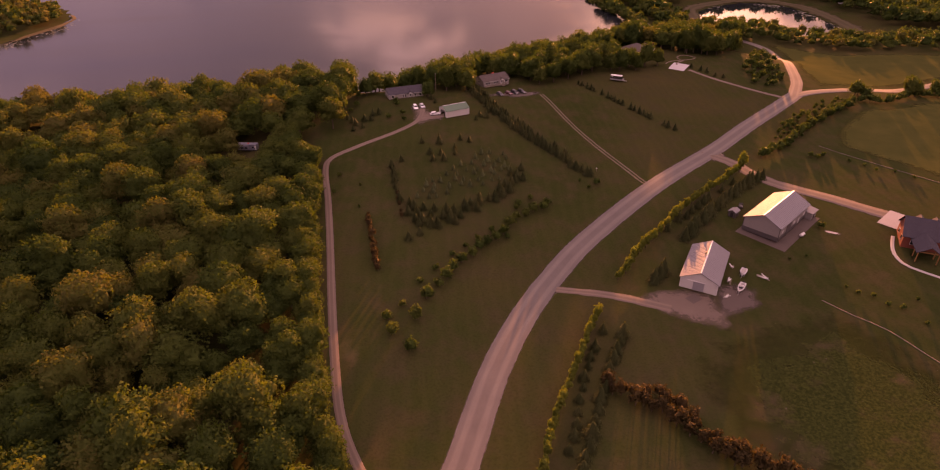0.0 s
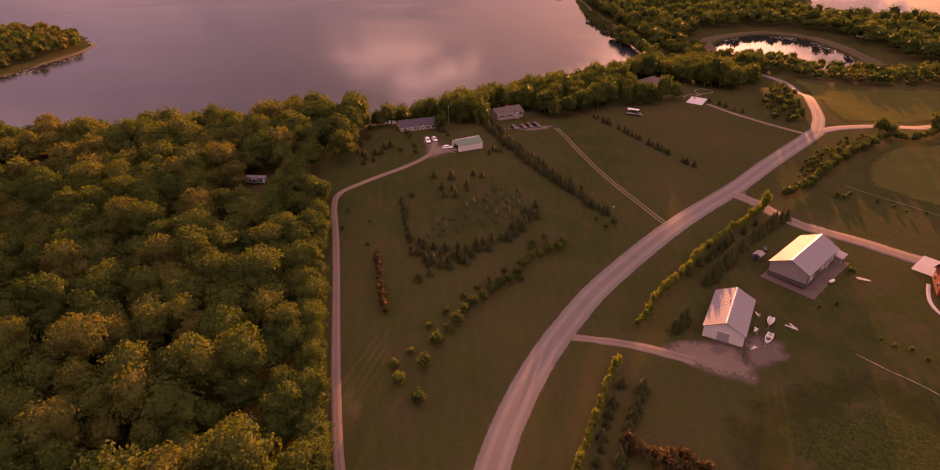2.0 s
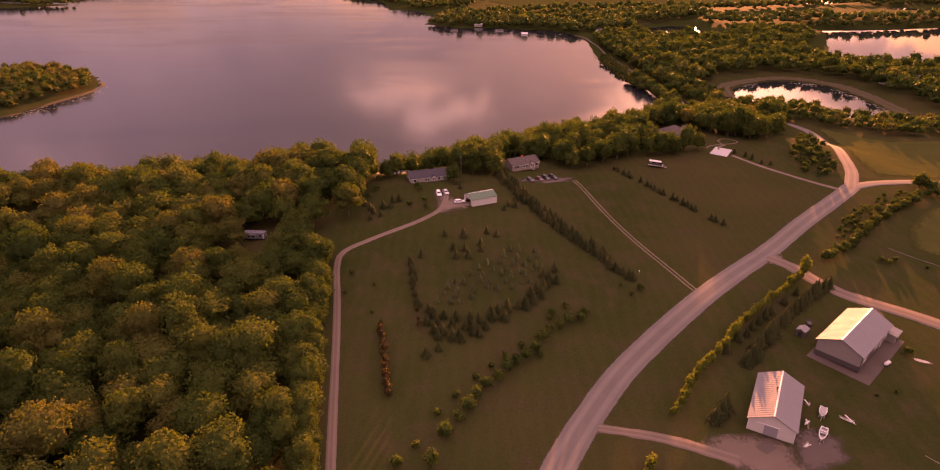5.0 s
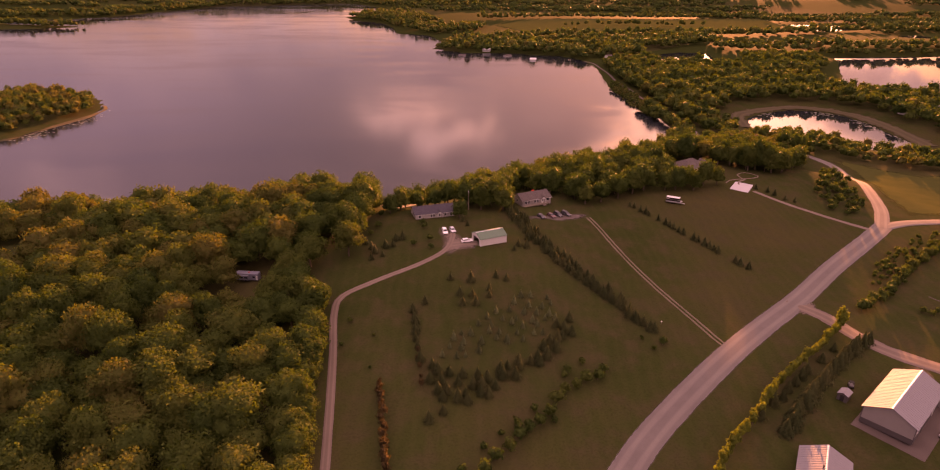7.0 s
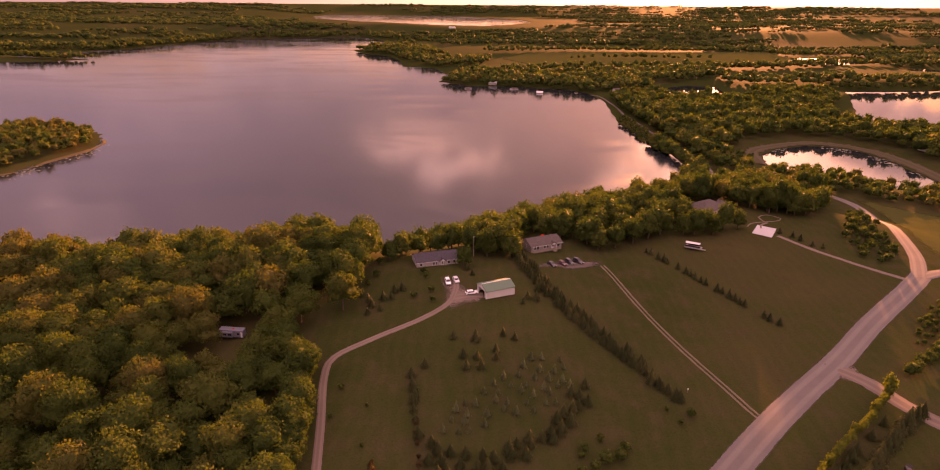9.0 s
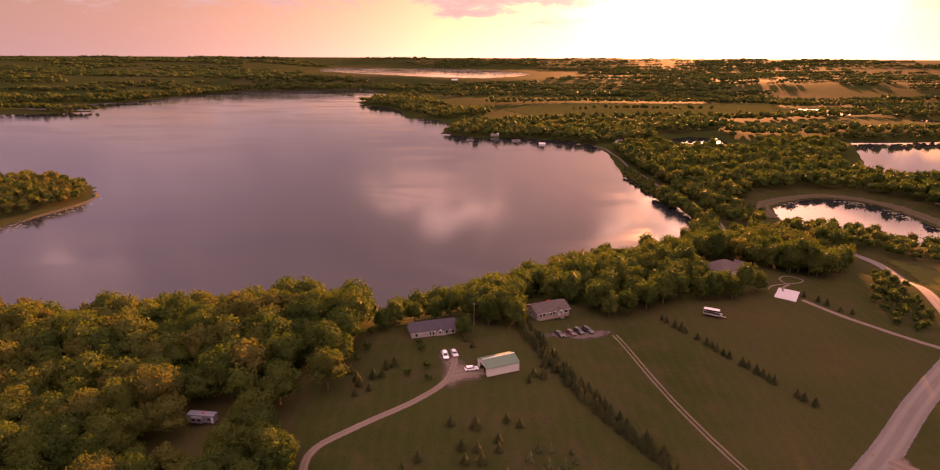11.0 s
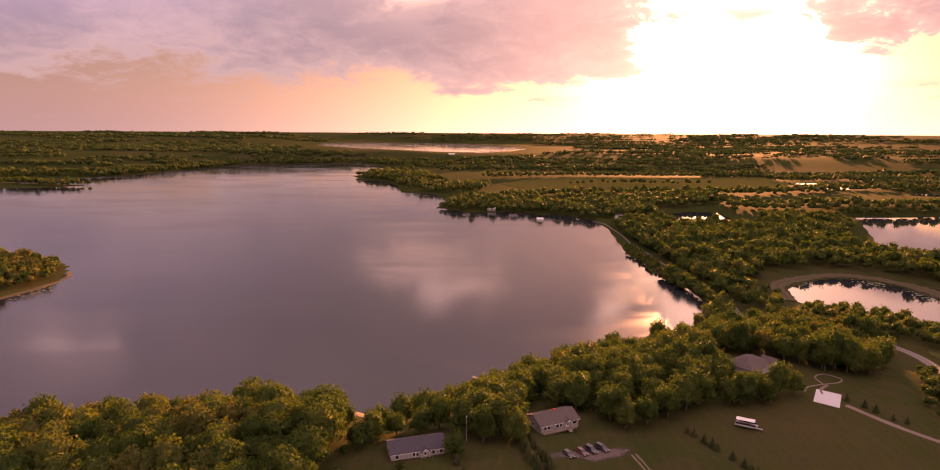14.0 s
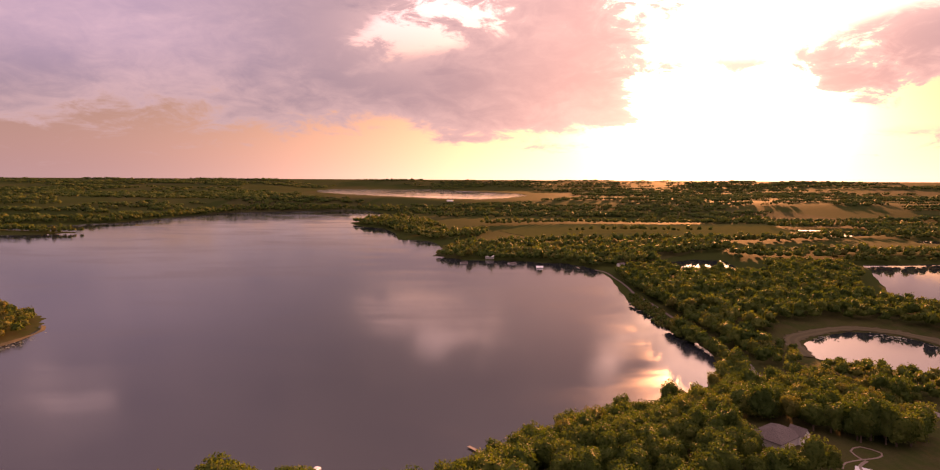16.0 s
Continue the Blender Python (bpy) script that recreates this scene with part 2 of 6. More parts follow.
GRASS = grass_material()
GRAVEL = gravel_material("road_gravel", (0.106, 0.092, 0.082), (0.168, 0.146, 0.128))
LANE_GRAVEL = gravel_material("lane_gravel", (0.115, 0.085, 0.066), (0.18, 0.136, 0.106))
PAD_GRAVEL = gravel_material("dark_gravel", (0.080, 0.062, 0.052), (0.125, 0.098, 0.082))
TRACK_SAND = gravel_material("worn_sand", (0.088, 0.068, 0.045), (0.14, 0.11, 0.076))
CONCRETE = gravel_material("concrete", (0.30, 0.27, 0.25), (0.40, 0.37, 0.34))
WHITE_SLAB = gravel_material("white_concrete", (0.42, 0.40, 0.39), (0.52, 0.50, 0.485), 0.12, 0.06)
SHORE_SAND = gravel_material("shore_sand", (0.22, 0.15, 0.08), (0.32, 0.23, 0.13))
REEDS = gravel_material("reed_bed", (0.042, 0.036, 0.016), (0.072, 0.056, 0.026))
CROP = crop_material()
# Mown hay, its colour lightened and gilded to hold the low sun's light on it.
SUNLIT_HAY = gravel_material("sunlit_hay_stubble", (0.036, 0.047, 0.014), (0.092, 0.084, 0.026), 0.0, 0.1)
WATER = water_material()
CALM_WATER = water_material("sheltered_water", 0.15)
OAK = leaf_material("oak_leaves", [(0.0, (0.030, 0.056, 0.016)), (0.4, (0.050, 0.078, 0.020)), (0.7, (0.076, 0.096, 0.025)), (1.0, (0.104, 0.094, 0.030))], 0.38)
BRIGHT_LEAF = leaf_material("poplar_leaves", [(0.1, (0.090, 0.118, 0.026)), (0.5, (0.130, 0.156, 0.034)), (0.9, (0.185, 0.192, 0.044))], 0.45)
NEEDLES = leaf_material("spruce_needles", [(0.1, (0.034, 0.046, 0.018)), (0.5, (0.052, 0.060, 0.024)), (0.9, (0.080, 0.078, 0.032))], 0.2)
PALE_NEEDLES = leaf_material("blue_spruce_needles", [(0.2, (0.052, 0.066, 0.030)), (0.5, (0.080, 0.096, 0.044)), (0.9, (0.115, 0.130, 0.062))], 0.15)
RED_LEAF = leaf_material("rusty_pine_needles", [(0.1, (0.046, 0.034, 0.016)), (0.5, (0.070, 0.048, 0.021)), (0.9, (0.098, 0.066, 0.027))], 0.26)
BARK = plain_material("bark", (0.085, 0.062, 0.045), 0.9)


# ---- the lie of the land -------------------------------------------------
# Outlines of the water, on the plan.
LAKE = [(-1100, 230), (-700, 250), (-400, 290), (-260, 310), (-130, 322), (-62, 336), (-40, 326), (-5, 347), (25, 374),
        (87, 403), (124, 430), (150, 460), (168, 498), (171, 522), (171, 550), (169, 600), (164, 640), (157, 682), (162, 735),
        (167, 784), (172, 840), (170, 885), (163, 930), (140, 958), (104, 974), (40, 990), (-10, 996), (-58, 1040)]
LAKE_FAR = [(-40, 1120), (-75, 1258), (-96, 1262), (-139, 1280), (-159, 1403), (-204, 1536), (-269, 1584), (-317, 1695),
            (-280, 1800), (-186, 2085), (-286, 2110), (-391, 2315), (-592, 2222), (-768, 2140), (-850, 1900), (-900, 1680),
            (-947, 1597), (-1035, 1556), (-1104, 1534), (-1010, 1440), (-900, 1420), (-810, 1396), (-882, 1339), (-1300, 1180),
            (-1500, 700)]
ISLAND = [(-337, 575), (-334, 540), (-342, 510), (-352, 465), (-400, 430), (-520, 450), (-580, 540), (-520, 640), (-420, 660), (-365, 620)]
POND = [(234, 506), (246, 541), (268, 560), (297, 574), (318, 573), (335, 556), (341, 534), (341, 506), (339, 480), (336, 450), (318, 428),
        (302, 428), (291, 448), (284, 468), (270, 480), (254, 488), (240, 494)]
EAST_LAKE = [(436, 725), (446, 700), (480, 690), (640, 640), (900, 760), (900, 1010), (700, 968), (548, 955), (532, 910), (500, 850), (470, 790)]
MARSH = [(740, 1350), (845, 1400), (880, 1480), (769, 1545), (730, 1440)]
SLOUGH = [(275, 925), (330, 925), (362, 928), (372, 990), (330, 1000), (280, 965)]
CREEK = [(840, 1220), (900, 1215), (910, 1290), (850, 1285)]
FAR_LAKE = [(-800, 3300), (-655, 3086), (-500, 2880), (-385, 2780), (-159, 2520), (34, 2440), (150, 2600), (255, 2904), (240, 3200), (120, 3500), (-354, 4200), (-640, 4450), (-880, 4300), (-900, 3700)]
FAR_Z = 35.0
# Spot heights of the farmland.
KNOLLS = [(75, 105, 9.5), (35, 105, 10.5), (92, 100, 10), (76, 168, 15.5), (123, 200, 13.5), (-42, 166, 21), (3, 220, 23.5),
          (94, 273, 23), (135, 304, 21), (-10, 230, 26), (-23, 250, 23), (67, 190, 18.5), (179, 259, 16.5), (115, 135, 13),
          (-24, 139, 15), (-80, 130, 17), (-120, 210, 18), (-170, 200, 14), (20, 20, 8.5), (120, 30, 8.5), (-90, 40, 15),
          (152, 190, 13.5), (40, 300, 19), (230, 420, 9), (300, 300, 12), (-230, 260, 9)]


def edge_distance(x, y, outline):
    """Metres to an outline, below nought inside it."""
    x, y = np.asarray(x, float), np.asarray(y, float)
    near, inside = np.full(x.shape, 1e9), np.zeros(x.shape, bool)
    for (ax, ay), (bx, by) in zip(outline, outline[1:] + outline[:1]):
        ux, uy = bx - ax, by - ay
        s = np.clip(((x - ax) * ux + (y - ay) * uy) / (ux * ux + uy * uy), 0, 1)
        near = np.minimum(near, np.hypot(x - ax - s * ux, y - ay - s * uy))
        if ay != by:
            inside ^= ((ay > y) != (by > y)) & (x < ax + ux * (y - ay) / uy)
    return np.where(inside, -near, near)


def soft(v):
    v = np.clip(v, 0, 1)
    return v * v * (3 - 2 * v)


def height(x, y):
    """The ground's height at places of the plan."""
    x, y = np.asarray(x, float), np.asarray(y, float)
    weight, total = np.full(x.shape, 0.004), np.full(x.shape, 0.004 * 6.0)
    for kx, ky, kz in KNOLLS:
        w = np.exp(-((x - kx) ** 2 + (y - ky) ** 2) / (2 * 32.0**2))
        weight, total = weight + w, total + w * kz
    z = total / weight
    z = z + 4 * soft((y - 500) / 300) * (1 - soft((y - 1800) / 500)) * np.sin(x / 190 + 1.3) * np.sin(y / 230)
    main = edge_distance(x, y, LAKE + LAKE_FAR)
    main = np.maximum(main, -edge_distance(x, y, ISLAND))
    z = 0.35 + (z - 0.35) * soft(main / 75 + 0.03)
    z = np.where(main < 0, np.maximum(-2.5, main * 0.2), z)
    for outline, level in ((POND, 2.5), (EAST_LAKE, 2.0), (MARSH, 2.0), (SLOUGH, 2.0), (CREEK, 2.0)):
        d = edge_distance(x, y, outline)
        z = level + 0.3 + (z - level - 0.3) * soft(d / 45 + 0.03)
        z = np.where(d < 0, level + np.maximum(-2.5, d * 0.2), z)
    far = np.hypot(x * 0.75, y - 60)
    z = z + (FAR_Z + 1.2 - z) * soft((far - 1750) / 620) * soft(main / 260)
    d = edge_distance(x, y, FAR_LAKE)
    z = np.where(d < 0, FAR_Z - 2, z)
    rim = np.hypot(x * 0.9, y)
    z = z + np.maximum(56 * soft((rim - 3950) / 980), 56 * soft((rim - 3000) / 1900) * soft(d / 500))
    return z

# ---- ground, water and roads ---------------------------------------------


def mesh_of(name, verts, faces, mat, smooth=False, normals=None):
    """A mesh from arrays of corners and of faces with equally many corners each."""
    verts, faces = np.asarray(verts, np.float32), np.asarray(faces, np.int32)
    me = bpy.data.meshes.new(name)
    me.vertices.add(len(verts))
    me.vertices.foreach_set("co", verts.ravel())
    me.loops.add(faces.size)
    me.loops.foreach_set("vertex_index", faces.ravel())
    me.polygons.add(len(faces))
    me.polygons.foreach_set("loop_start", np.arange(0, faces.size, faces.shape[1], dtype=np.int32))
    if smooth:
        me.polygons.foreach_set("use_smooth", np.ones(len(faces), bool))
    me.update(calc_edges=True)
    me.validate()
    if normals is not None:
        me.polygons.foreach_set("use_smooth", np.ones(len(faces), bool))
        me.normals_split_custom_set_from_vertices(np.asarray(normals, np.float32))
    if mat:
        me.materials.append(mat)
    return me


def axis(low, fine_low, fine_high, high, step, grow):
    out, v, s = [fine_low], fine_low, step
    while v < fine_high:
        v += step
        out.append(v)
    up, s = v, step
    while up < high:
        s = min(s * grow, 24 if up < 2300 else 65)
        up += s
        out.append(up)
    down, s = fine_low, step
    while down > low:
        s = min(s * grow, 24 if down > -1500 else 130)
        down -= s
        out.insert(0, down)
    return np.array(out)


gx, gy = axis(-4900, -240, 340, 4900, 4.5, 1.05), axis(-700, -30, 480, 4930, 4.5, 1.035)
mx, my = np.meshgrid(gx, gy)
mz = height(mx, my)
nx, ny = len(gx), len(gy)
idx = (np.arange(ny - 1)[:, None] * nx + np.arange(nx - 1)[None]).ravel()
ground = new("ground", mesh_of("ground", np.stack([mx.ravel(), my.ravel(), mz.ravel()], 1), np.stack([idx, idx + 1, idx + nx + 1, idx + nx], 1), GRASS, True))
tagged(ground, "dim evening meadows, mown fields and farmland round a lake", "ground", kind="structure")


def sheet(name, outline, z, mat, label, category, grow=0.0):
    """A level sheet within an outline."""
    bm = bmesh.new()
    cx, cy = (sum(c[i] for c in outline) / len(outline) for i in (0, 1))
    vs = [bm.verts.new((x + (x - cx) * grow, y + (y - cy) * grow, z)) for x, y in outline]
    f = bm.faces.new(vs)
    bmesh.ops.triangulate(bm, faces=[f])
    bmesh.ops.recalc_face_normals(bm, faces=bm.faces[:])
    for f in bm.faces:
        if f.normal.z < 0:
            f.normal_flip()
    me = bpy.data.meshes.new(name)
    bm.to_mesh(me)
    bm.free()
    me.materials.append(mat)
    return tagged(new(name, me), label, category, kind="structure")


sheet("lake_water", [(-1560, 150), (200, 300), (260, 940), (60, 1150), (-60, 1500), (-100, 2400), (-900, 2420), (-1560, 1700)], 0.0, WATER, "wide calm lake mirroring the evening clouds", "lake")
sheet("pond_water", POND, 2.5, CALM_WATER, "small shallow pond with lily pads and reeds", "pond", 0.06)
sheet("east_lake_water", EAST_LAKE, 2.0, CALM_WATER, "bright lake beyond the wooded shore", "lake", 0.05)
sheet("marsh_water", MARSH, 2.0, CALM_WATER, "glinting open water in a marsh", "marsh", 0.05)
sheet("slough_water", SLOUGH, 2.0, CALM_WATER, "narrow slough shining among the trees", "slough", 0.05)
sheet("creek_water", CREEK, 2.0, CALM_WATER, "small bright pool by a wooded bank", "pool", 0.05)
sheet("far_lake_water", FAR_LAKE, FAR_Z, WATER, "long pale lake far off near the horizon", "lake", 0.01)


def smooth_line(points, step=3.0):
    """A line through points, rounded, with a place every few metres."""
    p = [np.array(q, float) for q in points]
    p = [2 * p[0] - p[1], *p, 2 * p[-1] - p[-2]]
    out = []
    for a, b, c, d in zip(p, p[1:], p[2:], p[3:]):
        n = max(2, int(np.linalg.norm(c - b) / step))
        for s in np.arange(n) / n:
            out.append(0.5 * (2 * b + (c - a) * s + (2 * a - 5 * b + 4 * c - d) * s**2 + (3 * b - a - 3 * c + d) * s**3))
    out.append(p[-2])
    return np.array(out)


def ribbon(name, points, width, mat, label, category, lift=0.07, crown=0.06, ragged=0.0, end_width=None, hard=False):
    """A road or path laid on the ground, a little higher along its middle."""
    line = smooth_line(points)
    along = np.gradient(line, axis=0)
    side = np.stack([along[:, 1], -along[:, 0]], 1) / np.linalg.norm(along, axis=1)[:, None]
    rng = np.random.default_rng(len(name) + len(line))
    widths = np.linspace(width, end_width or width, len(line))
    cuts, verts = np.linspace(-1, 1, 7), []
    for i, u in enumerate(cuts):
        w = widths / 2 + (rng.normal(0, ragged, len(line)) if abs(u) == 1 else 0)
        xy = line + side * (u * w)[:, None]
        z = height(xy[:, 0], xy[:, 1]) + lift + crown * (1 - u * u) - (0.12 if abs(u) == 1 else 0)
        verts.append(np.column_stack([xy, z]))
    verts, n, c = np.stack(verts, 1).reshape(-1, 3), len(line), len(cuts)
    i = (np.arange(n - 1)[:, None] * c + np.arange(c - 1)[None]).ravel()
    ob = new(name, mesh_of(name, verts, np.stack([i, i + 1, i + c + 1, i + c], 1), mat, True))
    rim = np.tile((1 - np.abs(cuts)) * (6 if hard else 3.4), n)
    ob.data.attributes.new("rim", "FLOAT", "POINT").data.foreach_set("value", rim.astype(np.float32))
    ob.data.attributes.new("across", "FLOAT", "POINT").data.foreach_set("value", np.tile(cuts, n).astype(np.float32))
    return tagged(ob, label, category, kind="structure")


def patch(name, cx, cy, rx, ry, turn, mat, label, category, lift=0.05, wobble=0.18, seed=1, square=False):
    """A worn or paved patch with an uneven rim, laid on the ground."""
    rng = np.random.default_rng(seed)
    n, rings = 40, 6
    phase, ca, sa = rng.uniform(0, 6.28, 4), math.cos(radians(turn)), math.sin(radians(turn))
    verts, faces = [], []
    for r in range(rings + 1):
        for i in range(n):
            a = 2 * math.pi * i / n
            k = 1 + wobble * sum(math.sin((j + 2) * a + phase[j]) / (j + 1.5) for j in range(4))
            x, y = math.cos(a), math.sin(a)
            if square:
                m = max(abs(x), abs(y))
                x, y, k = x / m, y / m, 1
            x, y = x * rx * k * r / rings, y * ry * k * r / rings
            verts.append((cx + ca * x - sa * y, cy + sa * x + ca * y))
    xy = np.array(verts)
    z = height(xy[:, 0], xy[:, 1]) + lift
    for r in range(rings):
        for i in range(n):
            j = (i + 1) % n
            faces.append((r * n + i, (r + 1) * n + i, (r + 1) * n + j, r * n + j))
    ob = new(name, mesh_of(name, np.column_stack([xy, z]), faces, mat, True))
    rim = np.repeat((1 - np.arange(rings + 1) / rings) * 0.9 + (1.0 if square else 0.0), n)
    ob.data.attributes.new("rim", "FLOAT", "POINT").data.foreach_set("value", rim.astype(np.float32))
    return tagged(ob, label, category, kind="structure")


ribbon("road_main", [(-80, -220), (-52, -110), (-30, -35), (-14, 5), (-6, 25), (1.5, 43), (11.5, 71), (21.5, 92), (33.5, 111.5), (48, 130.5), (72.5, 155), (94, 175), (118, 196.5),
                     (144, 221.5), (172.5, 246), (193, 265)], 8.8, GRAVEL, "pale gravel country road with worn wheel tracks", "road", 0.10)
ribbon("road_north", [(186, 258), (199, 280), (209, 305), (220, 335), (230, 370), (229, 392), (217, 420), (196, 440), (178, 462), (183, 492), (184, 520), (182, 560)], 7.0, GRAVEL, "gravel road bending down to the causeway", "road", 0.13, end_width=5)
ribbon("causeway", [(182, 555), (180, 600), (178, 640), (176, 690), (174, 735), (177, 785), (177, 835), (170, 900), (120, 930)], 3.0, PAD_GRAVEL, "narrow causeway road along the lake", "road", 0.13)
ribbon("road_east", [(187, 259), (200, 264), (216, 266.5), (242, 270), (288, 286), (340, 305), (420, 330)], 6.5, GRAVEL, "gravel side road leading past the hayfield", "road", 0.11)
ribbon("lane_west", [(-5, 19), (-11, 29), (-19.3, 43.7), (-25.4, 58.7), (-30.1, 84.5), (-36.8, 130), (-41, 157), (-44.5, 177), (-43.5, 187), (-33, 196),
                     (-18.5, 207), (-9.5, 218), (-7, 230), (-7.5, 238)], 2.7, LANE_GRAVEL, "narrow brown farm lane along the wood", "lane", 0.09)
ribbon("driveway_shed", [(-8.5, 222), (-3, 224), (3, 224.5)], 6, LANE_GRAVEL, "gravel driveway before the green-roofed shed", "driveway", 0.06, end_width=5)
TRACK = np.array([(53, 258), (59.1, 229), (67.2, 201.5), (74.7, 180), (79, 168), (82, 163)])
for side in (-0.8, 0.8):
    ribbon("field_track", TRACK + (side * 0.94, side * 0.33), 0.95, TRACK_SAND, "worn sandy wheel rut of a field track", "track", 0.06, 0.0, 0.1)
ribbon("driveway_barn", [(34, 106), (46.8, 103.3), (56.8, 99.5), (66, 95)], 3.2, LANE_GRAVEL, "sandy driveway branching off to the white barn", "driveway", 0.05, ragged=0.25, end_width=5)
ribbon("driveway_farm", [(113, 195), (121.5, 185.5), (127, 172), (133, 164), (145, 154), (157, 142), (163, 137)], 7.5, LANE_GRAVEL, "broad gravel driveway to the farmhouse", "driveway", 0.09, ragged=0.2)
ribbon("driveway_house", [(180, 256), (167, 268.5), (153, 283), (144, 297)], 3, LANE_GRAVEL, "gravel driveway to the white concrete apron", "driveway", 0.08, ragged=0.15)
patch("junction_farm", 118.5, 190.5, 6.5, 4, 45, LANE_GRAVEL, "widened gravel mouth of the farm driveway", "yard", 0.07, 0.12, seed=12)
patch("junction_barn", 32, 106.5, 5, 4, 0, LANE_GRAVEL, "sandy mouth of the barn driveway", "yard", 0.06, 0.12, seed=13)
patch("junction_track", 81, 164, 3.2, 4, -40, TRACK_SAND, "sandy mouth of the field track", "yard", 0.05, 0.12, seed=14)
patch("door_slab", 74.2, 99.0, 2.0, 1.6, 31, PAD_GRAVEL, "dark slab before the barn door", "slab", 0.12, square=True)
patch("yard_boats", 87, 98, 11, 8, 20, PAD_GRAVEL, "worn stony ground round the boats", "yard", 0.03, 0.3, seed=4)
patch("apron_house", 140, 302.5, 7.2, 4.4, 57, WHITE_SLAB, "white concrete driveway apron", "apron", 0.14, square=True)
patch("apron_farm", 161, 134.5, 6.2, 5.2, 38, CONCRETE, "square pale concrete apron by the farmhouse", "apron", 0.16, square=True)
patch("pad_barn", 118.0, 136.2, 8.6, 14.6, -49.5, PAD_GRAVEL, "gravel pad round the grey barn", "pad", 0.05, square=True)
patch("parking_cars", 40, 257, 15, 6, 15, PAD_GRAVEL, "worn parking ground before the ranch house", "yard", 0.03, 0.3, seed=8)
ribbon("beach", [(-66, 338), (-60, 333.5), (-48, 326.5), (-38, 323.5), (-28, 330), (-18, 337)], 4.5, SHORE_SAND, "narrow sandy beach at the lake's edge", "beach", 0.25, 0.1)
ribbon("reed_rim", [(229, 503), (240, 546), (264, 566), (296, 581), (321, 580), (341, 560), (349, 535), (349, 505), (346, 475), (342, 446)], 13, REEDS, "brown reed belt round the pond", "reeds", 0.35, 0.3, 1.6)
ribbon("island_rim", [(-345, 590), (-335, 574), (-333, 555), (-335, 536), (-341, 510), (-350, 466), (-392, 430), (-450, 434)], 5.5, REEDS, "rusty reeds along the island's shore", "reeds", 0.35, 0.2)
patch("turning_place", 133, 151, 9, 5, 60, LANE_GRAVEL, "widened gravel turning place by the grey barn", "yard", 0.06, 0.2, seed=9)
ribbon("field_edge", [(111.5, 95.5), (117, 88), (122.7, 81.6), (128.6, 68.6), (136, 54)], 0.4, LANE_GRAVEL, "worn edge between lawn and crop", "edge", 0.06, 0.02)
ribbon("meadow_edge", [(168, 200), (172.9, 192.1), (187.1, 173.2), (195.9, 161.8), (206, 148)], 0.45, PAD_GRAVEL, "pale line along the hayfield's edge", "edge", 0.1, 0.02)



def field(name, outline, mat, label, step=5.0, lift=0.06):
    """A mown field: a sheet laid on the ground within an outline."""
    xs, ys = [c[0] for c in outline], [c[1] for c in outline]
    px, py = np.meshgrid(np.arange(min(xs), max(xs), step), np.arange(min(ys), max(ys), step))
    d = -edge_distance(px, py, outline)
    n = px.shape[1]
    i = (np.arange(px.shape[0] - 1)[:, None] * n + np.arange(n - 1)[None]).ravel()
    quads = np.stack([i, i + 1, i + n + 1, i + n], 1)
    quads = quads[(d.ravel()[quads] > -step).all(1)]
    used, quads = np.unique(quads, return_inverse=True)
    x, y = px.ravel()[used], py.ravel()[used]
    ob = new(name, mesh_of(name, np.column_stack([x, y, height(x, y) + lift]), quads.reshape(-1, 4), mat, True))
    ob.data.attributes.new("rim", "FLOAT", "POINT").data.foreach_set("value", (d.ravel()[used] * 0.07 + 0.22).astype(np.float32))
    return tagged(ob, label, "field", kind="structure")


field("crop_field", [(111, 93), (117, 85), (122, 79), (128, 66), (136, 50), (140, 24), (84, 20), (66, 44), (62, 62), (66, 74), (82, 82), (97, 88)], CROP, "dark green low crop with bare soil showing")
# Hayfields and far meadow: sunlight is partly put into their paler golden colour.
field("hayfield_north", [(208, 273), (242, 277), (290, 293), (345, 313), (400, 335), (400, 350), (350, 344), (300, 350), (268, 352), (252, 380), (238, 396), (236, 365), (226, 335), (214, 303)], SUNLIT_HAY, "mown golden-green hayfield beside the road bend")
field("hayfield_east", [(177, 200), (192, 178), (210, 152), (330, 150), (330, 262), (285, 254), (256, 254), (228, 238), (214, 240), (200, 229), (186, 216)], SUNLIT_HAY, "mown golden-green hayfield behind the hedge")

field("meadow_far", [(150, 1235), (330, 1262), (520, 1232), (620, 1290), (720, 1480), (760, 1700), (480, 1640), (240, 1600), (120, 1520), (60, 1420)], SUNLIT_HAY, "sunlit gold-green meadow among the far woods", 14.0, 0.4)

field("yard_shed", [(-13, 238.5), (-9.5, 241), (-6, 235), (-2.5, 228.5), (3, 223.5), (2.5, 219.5), (-3.4, 218), (-8, 213), (-11, 217), (-11, 227)], LANE_GRAVEL, "packed gravel yard where cars park by the green-roofed shed", 1.0, 0.05)
field("yard_barn", [(58, 101), (61, 103), (67.6, 104.6), (74, 104), (79.5, 101), (81.5, 94), (82, 87), (78.5, 84.5), (72.8, 87), (66.5, 90.5), (62.5, 94.5), (58, 98.5)], LANE_GRAVEL, "bare sandy yard before the white barn", 1.2, 0.06)


